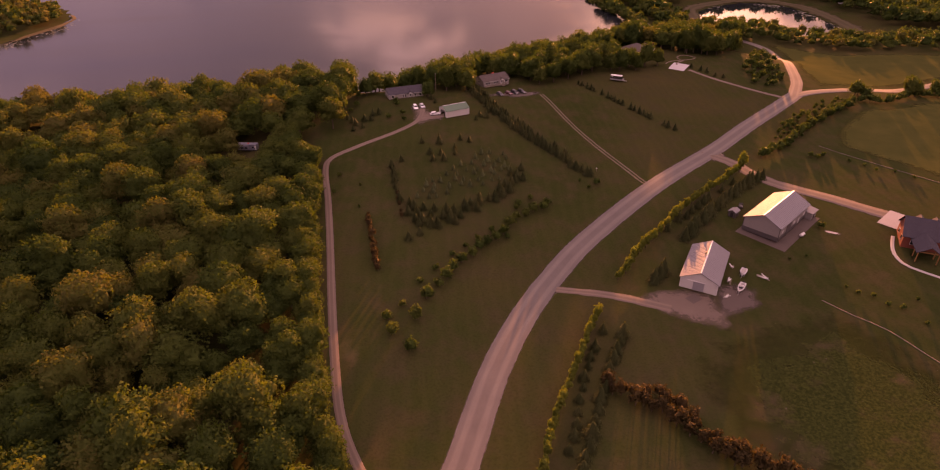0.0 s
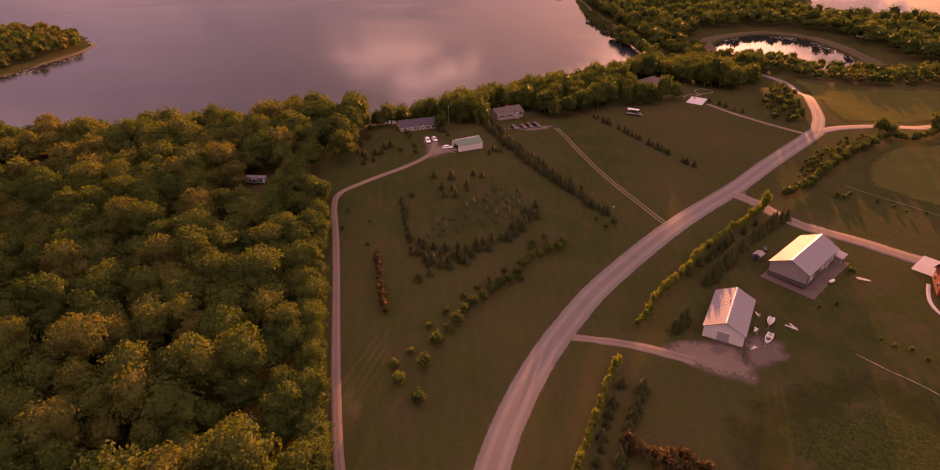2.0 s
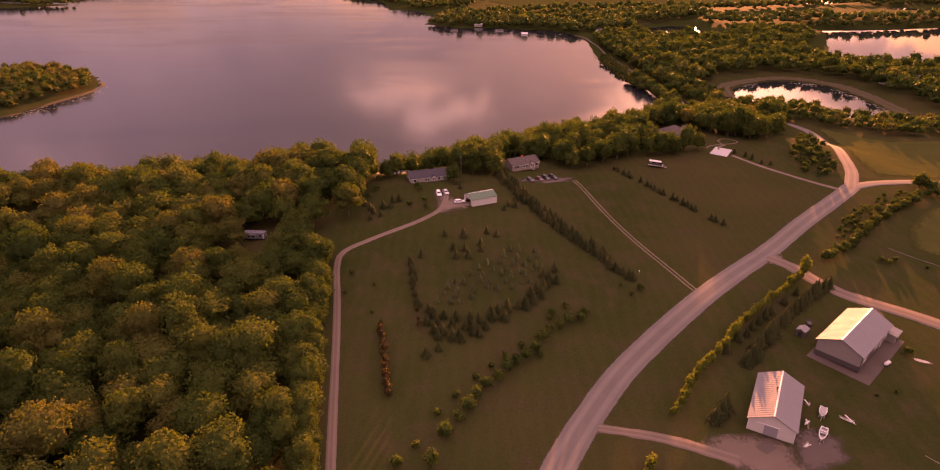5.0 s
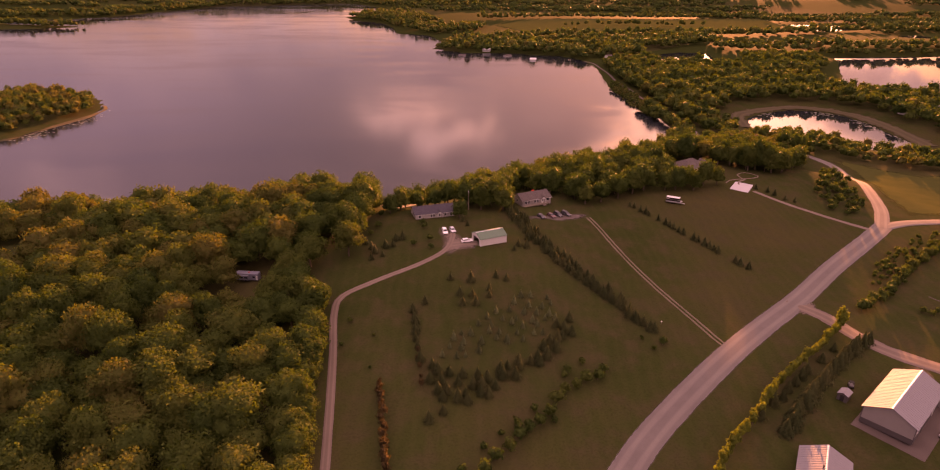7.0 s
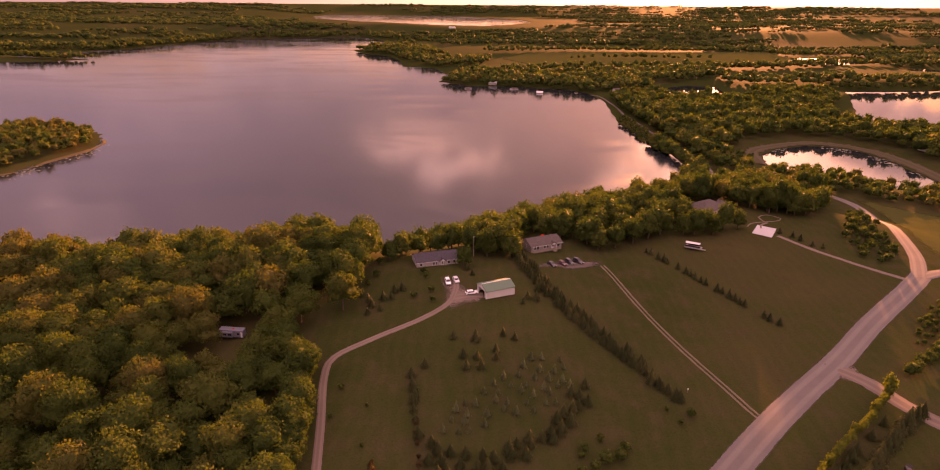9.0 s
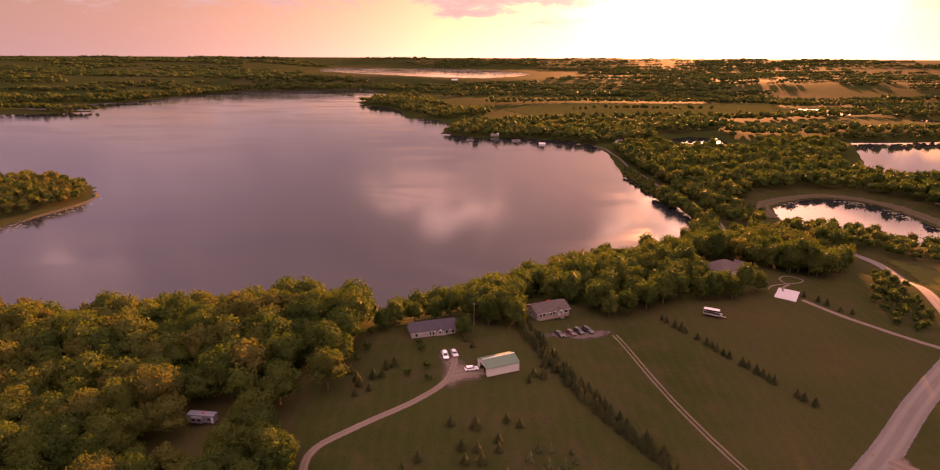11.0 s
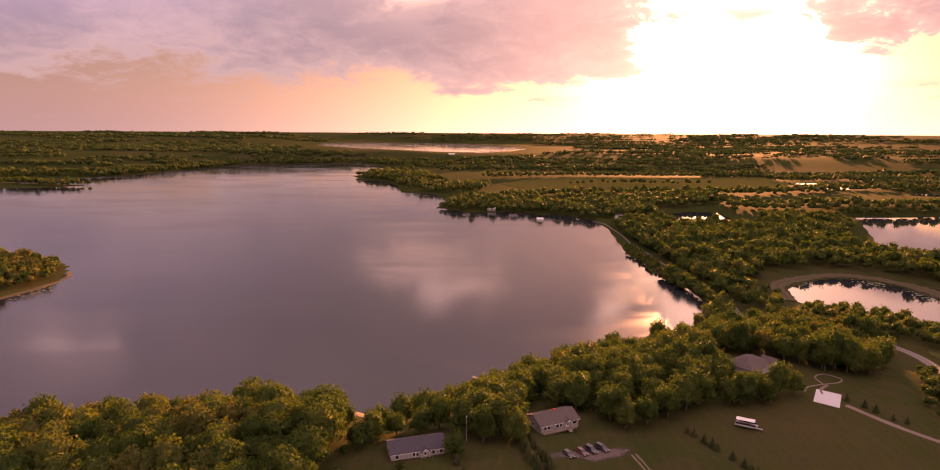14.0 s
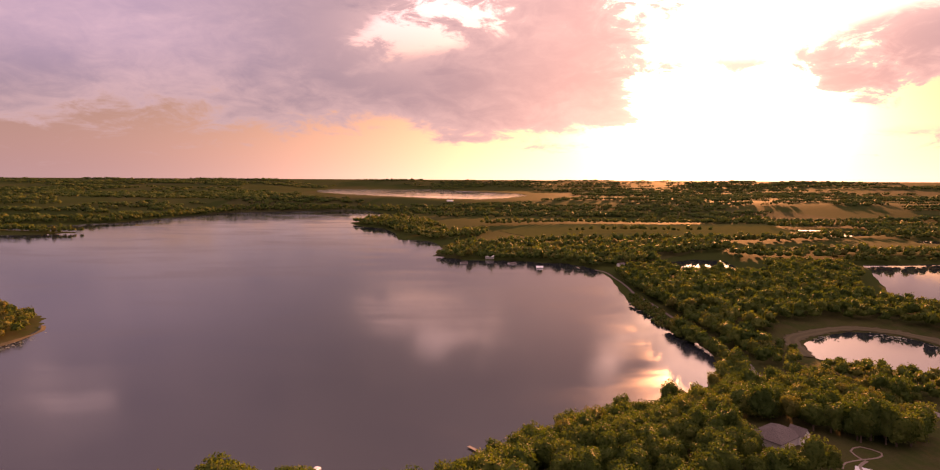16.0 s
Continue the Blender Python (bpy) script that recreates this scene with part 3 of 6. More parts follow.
def lily_pads():
    """Floating pads in drifts along the pond's far side and at the island."""
    rng = np.random.default_rng(31)
    verts, faces, n = [], [], 7
    drifts = [(300, 583, 14, 5, 2.53), (325, 560, 10, 8, 2.53), (338, 520, 6, 16, 2.53), (340, 470, 6, 14, 2.53), (265, 560, 10, 8, 2.53), (330, 440, 8, 8, 2.53), (-329, 530, 5, 20, 0.03), (-340, 478, 8, 22, 0.03), (-372, 425, 22, 8, 0.03)]
    for cx, cy, rx, ry, z in drifts:
        for _ in range(70):
            x, y, r = cx + rng.normal(0, rx * 0.6), cy + rng.normal(0, ry * 0.6), rng.uniform(0.3, 1.3)
            start = len(verts)
            verts += [(x + math.cos(6.283 * i / n) * r * rng.uniform(0.7, 1.2), y + math.sin(6.283 * i / n) * r * 0.8 * rng.uniform(0.7, 1.2), z) for i in range(n)]
            faces.append(tuple(range(start, start + n)))
    ob = new("lily_pads", mesh_of("lily_pads", verts, faces, REEDS_PAD))
    return tagged(ob, "drifts of floating lily pads", "lily pads", kind="stuff")


REEDS_PAD = plain_material("lily_pad", (0.10, 0.10, 0.045), 0.5)
lily_pads()

# ---- trees and shrubs ----------------------------------------------------


def part(name, data, parent, label=""):
    ob = new(name, data)
    ob.parent = parent
    if label:
        ob["label"] = label
    return ob


def cards(rng, centres, normals, size, flat=0.6):
    """Leaf sprays: bent four-cornered leaves about the given places."""
    n = len(centres)
    normal = normals + rng.normal(0, flat, (n, 3))
    normal /= np.linalg.norm(normal, axis=1)[:, None] + 1e-9
    ref = rng.normal(0, 1, (n, 3))
    u = np.cross(normal, ref)
    u /= np.linalg.norm(u, axis=1)[:, None] + 1e-9
    v = np.cross(normal, u)
    a, b = size * rng.uniform(0.6, 1.25, (n, 1)), size * rng.uniform(0.45, 1.0, (n, 1))
    bend = normal * size * rng.uniform(-0.25, 0.1, (n, 1))
    verts = np.stack([centres - u * a * 0.5 + bend, centres - v * b * 0.5, centres + u * a * 0.5 + bend, centres + v * b * 0.5], 1).reshape(-1, 3)
    shade = normals * 0.55 + normal * 0.75
    shade /= np.linalg.norm(shade, axis=1)[:, None] + 1e-9
    return verts, np.arange(4 * n).reshape(-1, 4), np.repeat(shade, 4, 0)


def ball(rng, n, low=-1.0):
    p = rng.normal(0, 1, (n, 3))
    p /= np.linalg.norm(p, axis=1)[:, None]
    p[:, 2] = np.where(p[:, 2] < low, -p[:, 2], p[:, 2])
    return p


def knob(fine=1):
    """A small rounded heart for a tuft of leaves."""
    bm = bmesh.new()
    bmesh.ops.create_icosphere(bm, subdivisions=fine, radius=1)
    v = np.array([p.co[:] for p in bm.verts])
    f = np.array([[p.index for p in q.verts] for q in bm.faces])
    bm.free()
    return v, f


KNOB = {True: knob(), "plain": tuple(np.array(a, float) if i == 0 else np.array(a) for i, a in enumerate(([(0, 0, 1), (1, 0, 0), (0, 1, 0), (-1, 0, 0), (0, -1, 0), (0, 0, -0.8)], [(0, 1, 2), (0, 2, 3), (0, 3, 4), (0, 4, 1), (5, 2, 1), (5, 3, 2), (5, 4, 3), (5, 1, 4)])))}


def crown(seed, lobes, leaves, size, radius=5.6, tall=7.6, base=6.6, spread=0.74, lobe=(0.24, 0.37), low=-0.75, heart=True):
    """A small crown: lobes of foliage round a dome, with leaf sprays standing off them and gaps between."""
    rng = np.random.default_rng(seed)
    # Lobes spread evenly over the dome, a few within it.
    i = np.arange(lobes) + 0.5
    cz = 1 - (1 - low) * i / lobes
    turn = 2.399963 * i + rng.uniform(0, 6.28)
    flat = np.sqrt(1 - cz**2)
    way = np.stack([flat * np.cos(turn), flat * np.sin(turn), cz], 1) + rng.normal(0, 0.15, (lobes, 3))
    lean = rng.normal(0, 0.10, 2)
    squash = rng.uniform(0.85, 1.15, 2)
    mid = way * rng.uniform(0.78, 1.06, (lobes, 1)) * (radius * spread * squash[0], radius * spread * squash[1], tall * 0.70)
    mid[:, :2] += lean * mid[:, 2:]
    mid[:, 2] += base
    r = rng.uniform(*lobe, lobes) * radius
    hearts = [(m, q * 0.72) for m, q in zip(mid, r)]
    verts, faces, ways, start = [], [], [], 0
    kv, kf = KNOB[heart]
    for m, q in hearts:
        lump = 1 + rng.normal(0, 0.12, (len(kv), 1))
        place = m + kv * lump * q * (1, 1, 0.85)
        dome = (place - (0, 0, base)) / (radius, radius, tall)
        verts.append(place)
        faces.append(kf + start)
        ways.append(kv * 0.5 + dome)
        start += len(kv)
    pick = rng.choice(len(r), leaves, p=r**2 / (r**2).sum())
    out = ball(rng, leaves, -0.4)
    place = mid[pick] + out * (r[pick] * rng.uniform(0.74, 1.16, leaves))[:, None] * (1, 1, 0.85)
    # The spray's shading follows the whole crown as well as its own lobe.
    dome = (place - (0, 0, base)) / (radius, radius, tall)
    dome /= np.linalg.norm(dome, axis=1)[:, None] + 1e-9
    ways = np.concatenate(ways)
    ways /= np.linalg.norm(ways, axis=1)[:, None] + 1e-9
    return (np.concatenate(verts), np.concatenate(faces), ways), cards(rng, place, out * 0.5 + dome * 0.75, size, 0.6)


def broad_crown(seed, fine, leaves, size, radius=5.8, tall=5.4, base=6.4, lobes=15, clumps=80, deep=0.42, rough=0.19):
    """A broad tree crown: a billowing dome of boughs and clumps under a loose shell of leaf sprays."""
    rng = np.random.default_rng(seed)
    squash, lean = rng.uniform(0.88, 1.14, 2), rng.normal(0, 0.10, 2)
    layers = []
    for count, reach, amount in ((lobes, 0.52, deep), (clumps, 0.24, rough)):
        layers.append((ball(rng, count, -0.6), rng.uniform(0.6, 1.0, count), reach * rng.uniform(0.75, 1.2, count), amount))

    def shape(way):
        way = way / np.linalg.norm(way, axis=1)[:, None]
        out = np.full(len(way), 1 - deep)
        for aim, swell, reach, amount in layers:
            near = np.arccos(np.clip(way @ aim.T, -1, 1)) / reach
            out += amount * (np.sqrt(np.clip(1 - near**2, 0, 1)) * swell).max(1)
        place = way * out[:, None] * (radius * squash[0], radius * squash[1], tall)
        place[:, 2] = np.where(place[:, 2] < 0, place[:, 2] * 0.72, place[:, 2])
        place[:, :2] += lean * place[:, 2:]
        return place

    def normal(way):
        u = np.cross(way, (0.31, 0.52, 0.79))
        u /= np.linalg.norm(u, axis=1)[:, None] + 1e-9
        w = np.cross(way, u)
        n = np.cross(shape(way + u * 0.06) - shape(way - u * 0.06), shape(way + w * 0.06) - shape(way - w * 0.06))
        return n / (np.linalg.norm(n, axis=1)[:, None] + 1e-9)

    v, f = knob(fine)
    way = ball(rng, leaves, -0.5)
    lift = np.array((0, 0, base))
    at = shape(way) * rng.uniform(0.76, 1.06, (leaves, 1)) ** 0.8
    return (shape(v) * 0.80 + lift, f, normal(v)), cards(rng, at + lift, normal(way), size, 0.85)


def conifer(seed, high=7.0, wide=2.2, tiers=9, size=0.75, fill=12):
    """A spire of drooping whorls round a solid heart."""
    rng = np.random.default_rng(seed)
    places, ways_out = [], []
    for t in range(tiers):
        f = t / tiers
        n = max(4, int(fill * (1 - f * 0.7)))
        for a in rng.uniform(0, 6.283) + np.arange(n) * 6.283 / n + rng.normal(0, 0.12, n):
            r = wide * (1 - f) ** 0.9 * rng.uniform(0.82, 1.12)
            places.append((math.cos(a) * r, math.sin(a) * r, high * (0.05 + 0.92 * f)))
            ways_out.append((math.cos(a), math.sin(a), 0.8))
    places += [(0, 0, high * 0.96), (0, 0, high * 0.99)]
    ways_out += [(1, 0, 0.2), (0, 1, 0.2)]
    verts, faces = [], []
    n = 9
    for t in range(tiers + 1):
        f = t / tiers
        for a in range(n):
            r = wide * 0.92 * (1 - f) ** 0.9 * (1 if a % 2 else 0.72) + 0.03
            verts.append((math.cos(a * 6.283 / n + t) * r, math.sin(a * 6.283 / n + t) * r, high * (0.05 + 0.92 * f) + rng.normal(0, 0.05)))
    for t in range(tiers):
        for a in range(n):
            b = (a + 1) % n
            faces += [(t * n + a, t * n + b, (t + 1) * n + b), (t * n + a, (t + 1) * n + b, (t + 1) * n + a)]
    verts = np.array(verts)
    ways = verts * (1, 1, 0) + (0, 0, 0.4)
    ways /= np.linalg.norm(ways, axis=1)[:, None]
    return (verts * (0.86, 0.86, 1), np.array(faces), ways), cards(rng, np.array(places), np.array(ways_out), size, 0.3)


def tris(shape):
    """Heart and leaves as triangles of one mesh."""
    (hv, hf, hn), (lv, lf, ln) = shape
    lf = np.concatenate([lf[:, [0, 1, 2]], lf[:, [0, 2, 3]]]) + len(hv)
    return np.concatenate([hv, lv]), np.concatenate([hf, lf]), np.concatenate([hn, ln])


def limb(bm, a, b, ra, rb, sides=7):
    a, b = Vector(a), Vector(b)
    turn = (b - a).to_track_quat("Z", "Y")
    rings = []
    for p, r in ((a, ra), (b, rb)):
        rings.append([bm.verts.new(p + turn @ Vector((math.cos(6.2832 * i / sides) * r, math.sin(6.2832 * i / sides) * r, 0))) for i in range(sides)])
    for i in range(sides):
        bm.faces.new((rings[0][i], rings[0][(i + 1) % sides], rings[1][(i + 1) % sides], rings[1][i]))
    bm.faces.new(rings[1])


def trunk_mesh(seed, tall=8.5, r=0.28, limbs=5, reach=2.6):
    rng = random.Random(seed)
    bm = bmesh.new()
    lean = Vector((rng.uniform(-0.4, 0.4), rng.uniform(-0.4, 0.4), tall * 0.6))
    limb(bm, (0, 0, -0.5), lean, r * 1.25, r * 0.8)
    limb(bm, lean, lean + Vector((0.2, -0.1, tall * 0.45)), r * 0.8, r * 0.3)
    for i in range(limbs):
        a = 6.283 * i / limbs + rng.uniform(-0.4, 0.4)
        s = lean * rng.uniform(0.75, 1.15)
        limb(bm, s, s + Vector((math.cos(a) * reach, math.sin(a) * reach, rng.uniform(1.5, 3.2))), r * 0.45, r * 0.12, 5)
    me = bpy.data.meshes.new("trunk")
    bm.to_mesh(me)
    bm.free()
    me.materials.append(BARK)
    return me


RAW = {  # foliage by kind, several of each
    "near": [tris(broad_crown(s, 3, 1500, 0.70, 6.5, 6.2, 6.4, 20, 90)) for s in range(8)],
    "dome": [tris(broad_crown(120 + s, 3, 620, 0.98, 6.5, 6.2, 6.4, 19, 70)) for s in range(6)],
    "mid": [tris(broad_crown(20 + s, 3, 680, 0.76, 5.1, 6.4, 4.5, 17, 60)) for s in range(7)],
    "far": [tris(broad_crown(40 + s, 2, 26, 1.8, 5.6, 5.2, 5.0, 8, 14)) for s in range(6)],
    "copse": [tris(crown(55 + s, 12, 14, 3.0, radius=17, tall=6.5, base=3.6, spread=0.8, lobe=(0.24, 0.38), low=-0.1, heart="plain")) for s in range(5)],
    "hill": [tris(broad_crown(50 + s, 2, 100, 1.5, 5.6, 5.6, 5.4, 10, 24)) for s in range(7)],
    "bush": [tris(broad_crown(60 + s, 2, 200, 0.38, 1.55, 1.5, 1.25, 9, 26)) for s in range(6)],
    "poplar": [tris(broad_crown(70 + s, 2, 220, 0.46, 1.30, 2.5, 2.5, 12, 26)) for s in range(6)],
    "spruce": [tris(conifer(80 + s, 6.6, 2.9, 10, 0.8, 15)) for s in range(4)],
    "young": [tris(conifer(90 + s, 2.6, 1.05, 6, 0.5, 8)) for s in range(3)],
    "pine": [tris(broad_crown(95 + s, 2, 200, 0.44, 1.45, 2.0, 1.75, 10, 30, 0.5, 0.26)) for s in range(5)],
}
LEAF = {"near": OAK, "mid": OAK, "dome": OAK, "far": OAK, "hill": OAK, "copse": OAK, "bush": OAK, "poplar": BRIGHT_LEAF, "spruce": NEEDLES, "young": PALE_NEEDLES, "pine": RED_LEAF}
MESH = {}
for key, shapes in RAW.items():
    MESH[key] = [mesh_of(key + "_crown", v, f, LEAF[key], normals=n) for v, f, n in shapes]
TRUNK = {"near": [trunk_mesh(s) for s in range(3)], "bush": [trunk_mesh(9, 1.6, 0.06, 4, 0.7)], "poplar": [trunk_mesh(10, 3.4, 0.08, 4, 0.6)],
         "spruce": [trunk_mesh(11, 5.5, 0.13, 0)], "young": [trunk_mesh(12, 1.6, 0.05, 0)], "pine": [trunk_mesh(13, 2.6, 0.09, 3, 0.6)]}
TRUNK["mid"] = TRUNK["near"]
TAGS = {"near": ("leafy oak with a broad sunlit crown", "tree"), "mid": ("leafy lakeside tree with a rounded crown", "tree"),
        "bush": ("low leafy shrub", "shrub"), "poplar": ("slim yellow-green poplar in a windbreak row", "tree"),
        "spruce": ("dark pointed spruce", "conifer"), "young": ("young pale blue spruce in mown grass", "conifer"),
        "pine": ("rusty brown young pine", "pine")}
NAMES = {"near": "oak_tree", "mid": "lakeside_tree", "bush": "shrub", "poplar": "poplar_tree", "spruce": "spruce_tree", "young": "young_spruce", "pine": "pine_tree"}
dice = random.Random(5)


def tree(kind, x, y, scale=1.0, label="", group="", leaf=None, stretch=1.0):
    """One tree: an empty at its foot with a trunk and a crown."""
    ob = new(NAMES[kind])
    z = float(height(x, y))
    ob.matrix_world = Matrix.LocRotScale((x, y, z), Euler((0, 0, dice.uniform(0, 6.28))), (scale, scale, scale * stretch))
    part("trunk", dice.choice(TRUNK[kind]), ob)
    part("crown", dice.choice(MESH[kind]), ob)
    text, category = TAGS[kind]
    return tagged(ob, label or text, category, group)


def scatter(outline, gap, seed, avoid=()):
    """Places about gap metres apart within an outline."""
    rng = np.random.default_rng(seed)
    xs, ys = [c[0] for c in outline], [c[1] for c in outline]
    px, py = np.meshgrid(np.arange(min(xs), max(xs), gap), np.arange(min(ys), max(ys), gap * 0.87))
    px, py = px.astype(float), py.astype(float)
    px[1::2] += gap / 2
    px, py = px + rng.uniform(-0.32, 0.32, px.shape) * gap, py + rng.uniform(-0.32, 0.32, py.shape) * gap
    keep = edge_distance(px, py, outline) < 0
    for ax, ay, r in avoid:
        keep &= np.hypot(px - ax, py - ay) > r
    return np.stack([px[keep], py[keep]], 1)


def thicket(name, spots, kind, label, seed, scale=(0.85, 1.25), stretch=1.0, leaf=None):
    """Many trees in one mesh, for woods that nobody could count."""
    rng = np.random.default_rng(seed)
    verts, faces, ways, tones, start = [], [], [], [], 0
    base = height(spots[:, 0], spots[:, 1])
    for (x, y), z in zip(spots, base):
        v, f, n = RAW[kind][rng.integers(len(RAW[kind]))]
        a, s = rng.uniform(0, 6.283), rng.uniform(*scale)
        stretch = rng.uniform(0.78, 1.28)
        c, d = math.cos(a) * s, math.sin(a) * s
        verts.append(np.column_stack([x + v[:, 0] * c - v[:, 1] * d, y + v[:, 0] * d + v[:, 1] * c, z + v[:, 2] * s * stretch]))
        ways.append(np.column_stack([(n[:, 0] * c - n[:, 1] * d) / s, (n[:, 0] * d + n[:, 1] * c) / s, n[:, 2]]))
        faces.append(f + start)
        tones.append(np.full(len(v), rng.uniform(-0.3, 0.75), np.float32))
        start += len(v)
    ob = new(name, mesh_of(name, np.concatenate(verts), np.concatenate(faces), leaf or LEAF[kind], normals=np.concatenate(ways)))
    ob.data.attributes.new("tone", "FLOAT", "POINT").data.foreach_set("value", np.concatenate(tones))
    return tagged(ob, label, "woods", kind="stuff")


CABIN = (-80, 201)
GLADE = (-185, 236)
FOREST = [(-18, 8), (-27, 35), (-30, 58), (-34, 84), (-40, 118), (-46, 157), (-52, 185), (-54, 225), (-52, 262), (-58, 300), (-66, 320), (-130, 311),
          (-260, 298), (-330, 286), (-330, 255), (-255, 200), (-180, 130), (-120, 60), (-95, 8)]
spots = scatter(FOREST, 9.2, 3, [(*CABIN, 9), (CABIN[0] + 5, CABIN[1] - 13, 9), (*GLADE, 22)])
edge = -edge_distance(spots[:, 0], spots[:, 1], FOREST)
east = (spots[:, 0] > -75) & (edge < 14) & (spots[:, 1] > 30) & (spots[:, 1] < 330)
for x, y in spots[east]:
    tree("near", x, y, dice.uniform(0.68, 1.05), "leafy oak at the edge of the wood, lit gold on top")
for y in np.arange(36, 182, 5.2):
    lane = np.interp(y, [43.7, 58.7, 84.5, 130, 157, 177], [-19.3, -25.4, -30.1, -36.8, -41, -44.5])
    tree("near", lane - 6.2 + dice.uniform(-0.8, 0.8), y + dice.uniform(-1, 1), dice.uniform(0.58, 0.82), "leafy oak beside the farm lane, lit gold")
for x, y, s in ((-46, 214, 1.0), (-47, 226, 1.15), (-45.5, 238, 1.1), (-46, 250, 1.2), (-46, 262, 1.1), (-49, 274, 1.2), (-51, 287, 1.1), (-55, 298, 1.0)):
    tree("near", x, y, s, "broad leafy oak beside the house lawn", stretch=1.12)
rest = spots[~east]
deep = rest[:, 1] > 205
thicket("oak_wood", rest[~deep], "near", "dense wood of broad green oaks under evening sun", 6, (0.66, 1.22))
thicket("lake_wood", rest[deep], "dome", "dense lakeside wood with sunlit tops", 7, (0.72, 1.25))

# Woods round the houses and along the shore.
SHORE_WOOD = [(46, 274), (66, 277), (88, 285), (106, 292), (122, 298), (130, 306), (124, 314), (111, 320), (104, 335), (112, 350), (130, 345), (150, 332), (168, 324), (190, 345), (205, 368), (222, 398), (214, 414), (190, 430),
              (160, 448), (128, 428), (90, 400), (60, 388), (28, 370), (22, 340), (34, 305), (42, 290)]
spots = scatter(SHORE_WOOD, 8.7, 11, [(122, 332, 13), (140, 308, 9), (118, 318, 8), (126, 316, 7)])
near_side = spots[:, 1] < 338 + (spots[:, 0] - 60) * 0.12
for x, y in spots[near_side]:
    tree("mid", x, y, dice.uniform(0.9, 1.3))
thicket("shore_wood", spots[~near_side], "mid", "leafy trees along the lake shore", 21, (0.85, 1.3))
for x, y, s in ((155, 331, 1.15), (160, 333, 1.25), (164, 330, 1.1)):
    tree("mid", x, y, s, "tall shade tree with bare lower trunk", stretch=1.35)
for x, y, s in ((16, 284, 1.1), (10, 291, 1.2), (4, 296, 1.2), (-2, 303, 1.1), (8, 305, 1.2), (14, 320, 1.1), (20, 302, 1.2), (-8, 312, 1.0), (-17, 300, 1.0), (-26, 300, 1.0), (-22, 312, 0.9), (-12, 290, 1.0), (0, 288, 1.1), (22, 314, 1.1),
                (-31, 262, 0.85), (-35, 256, 0.7), (-30, 272, 0.8), (-48, 300, 0.85), (-55, 307, 0.95), (-50, 290, 0.8), (5, 262, 1.0), (10, 268, 1.1), (15, 262, 0.9), (-1, 268, 0.95), (3, 278, 1.1), (-4.5, 251, 0.65), (-10, 274, 0.9), (18, 335, 1.0), (12, 345, 0.95), (14, 274, 1.0),
                (-24, 268, 0.7), (-16, 270, 0.75), (22, 346, 1.0), (26, 330, 1.1), (30, 316, 1.1), (34, 298, 1.0), (40, 292, 1.0)):
    tree("mid", x, y, s * 1.16, "rounded shade tree beside the houses")
for x, y, s in ((77.7, 396, 1.1), (107, 415, 1.15), (84, 392, 0.9), (112, 420, 0.85)):
    tree("mid", x, y, s, "tall feathery tree leaning over the shore", stretch=1.3)
BELT = [(224, 400), (236, 405), (256, 384), (270, 360), (300, 358), (350, 352), (420, 380), (420, 430), (360, 412), (326, 415), (300, 414), (280, 436), (262, 460), (240, 478), (218, 474), (205, 455), (222, 430)]
thicket("pond_wood", np.concatenate([scatter(BELT, 8.5, 12), scatter([(190, 450), (215, 484), (232, 515), (228, 530), (188, 520), (190, 470)], 9, 18)]), "hill", "belt of trees between road and pond", 13, (0.55, 0.9))
thicket("bank_wood", np.concatenate([scatter([(150, 456), (166, 456), (176, 474), (177, 500), (176, 540), (175, 590), (160, 590), (164, 548), (170, 515), (171, 496)], 5.6, 19), scatter([(189, 470), (192, 560), (184, 640), (181, 735), (183, 830), (190, 830), (196, 640), (200, 540)], 7, 23)]), "hill", "overhanging trees on the causeway bank", 24, (0.7, 1.1))
thicket("bank_scrub", scatter([(158, 590), (175, 590), (174, 640), (172, 735), (167, 735), (157, 685), (159, 640)], 4.6, 25), "hill", "low scrub along the causeway bank", 26, (0.26, 0.5))
spots = scatter([(186, 520), (225, 510), (232, 565), (262, 590), (300, 604), (345, 590), (366, 555), (372, 500), (370, 450), (450, 400), (620, 560), (480, 640),
                 (410, 690), (408, 730), (450, 800), (500, 880), (480, 900), (400, 905), (300, 905), (190, 890), (183, 835), (180, 740), (183, 640)], 10.5, 14)
shut = edge_distance(spots[:, 0], spots[:, 1], EAST_LAKE) > np.where(spots[:, 1] < 720, 60, 14)
shut &= edge_distance(spots[:, 0], spots[:, 1], POND) > 26
shut &= (np.abs(spots[:, 0] - 318) > 62 + (spots[:, 1] - 850) * 0.1) | (spots[:, 1] < 838)
thicket("north_wood", spots[shut], "hill", "wooded hill between the lakes", 15, (0.85, 1.35))
thicket("shore_scrub", scatter([(440, 560), (620, 560), (600, 620), (480, 672), (440, 690), (415, 680)], 8, 27), "hill", "low scrub on the far lake's near shore", 28, (0.3, 0.5))
thicket("island_wood", scatter([(-341, 572), (-343, 545), (-352, 515), (-364, 480), (-395, 450), (-430, 455), (-450, 540), (-450, 640), (-422, 648), (-370, 612)], 8.5, 16), "hill", "trees of the island with reflections below", 17, (0.7, 1.05))

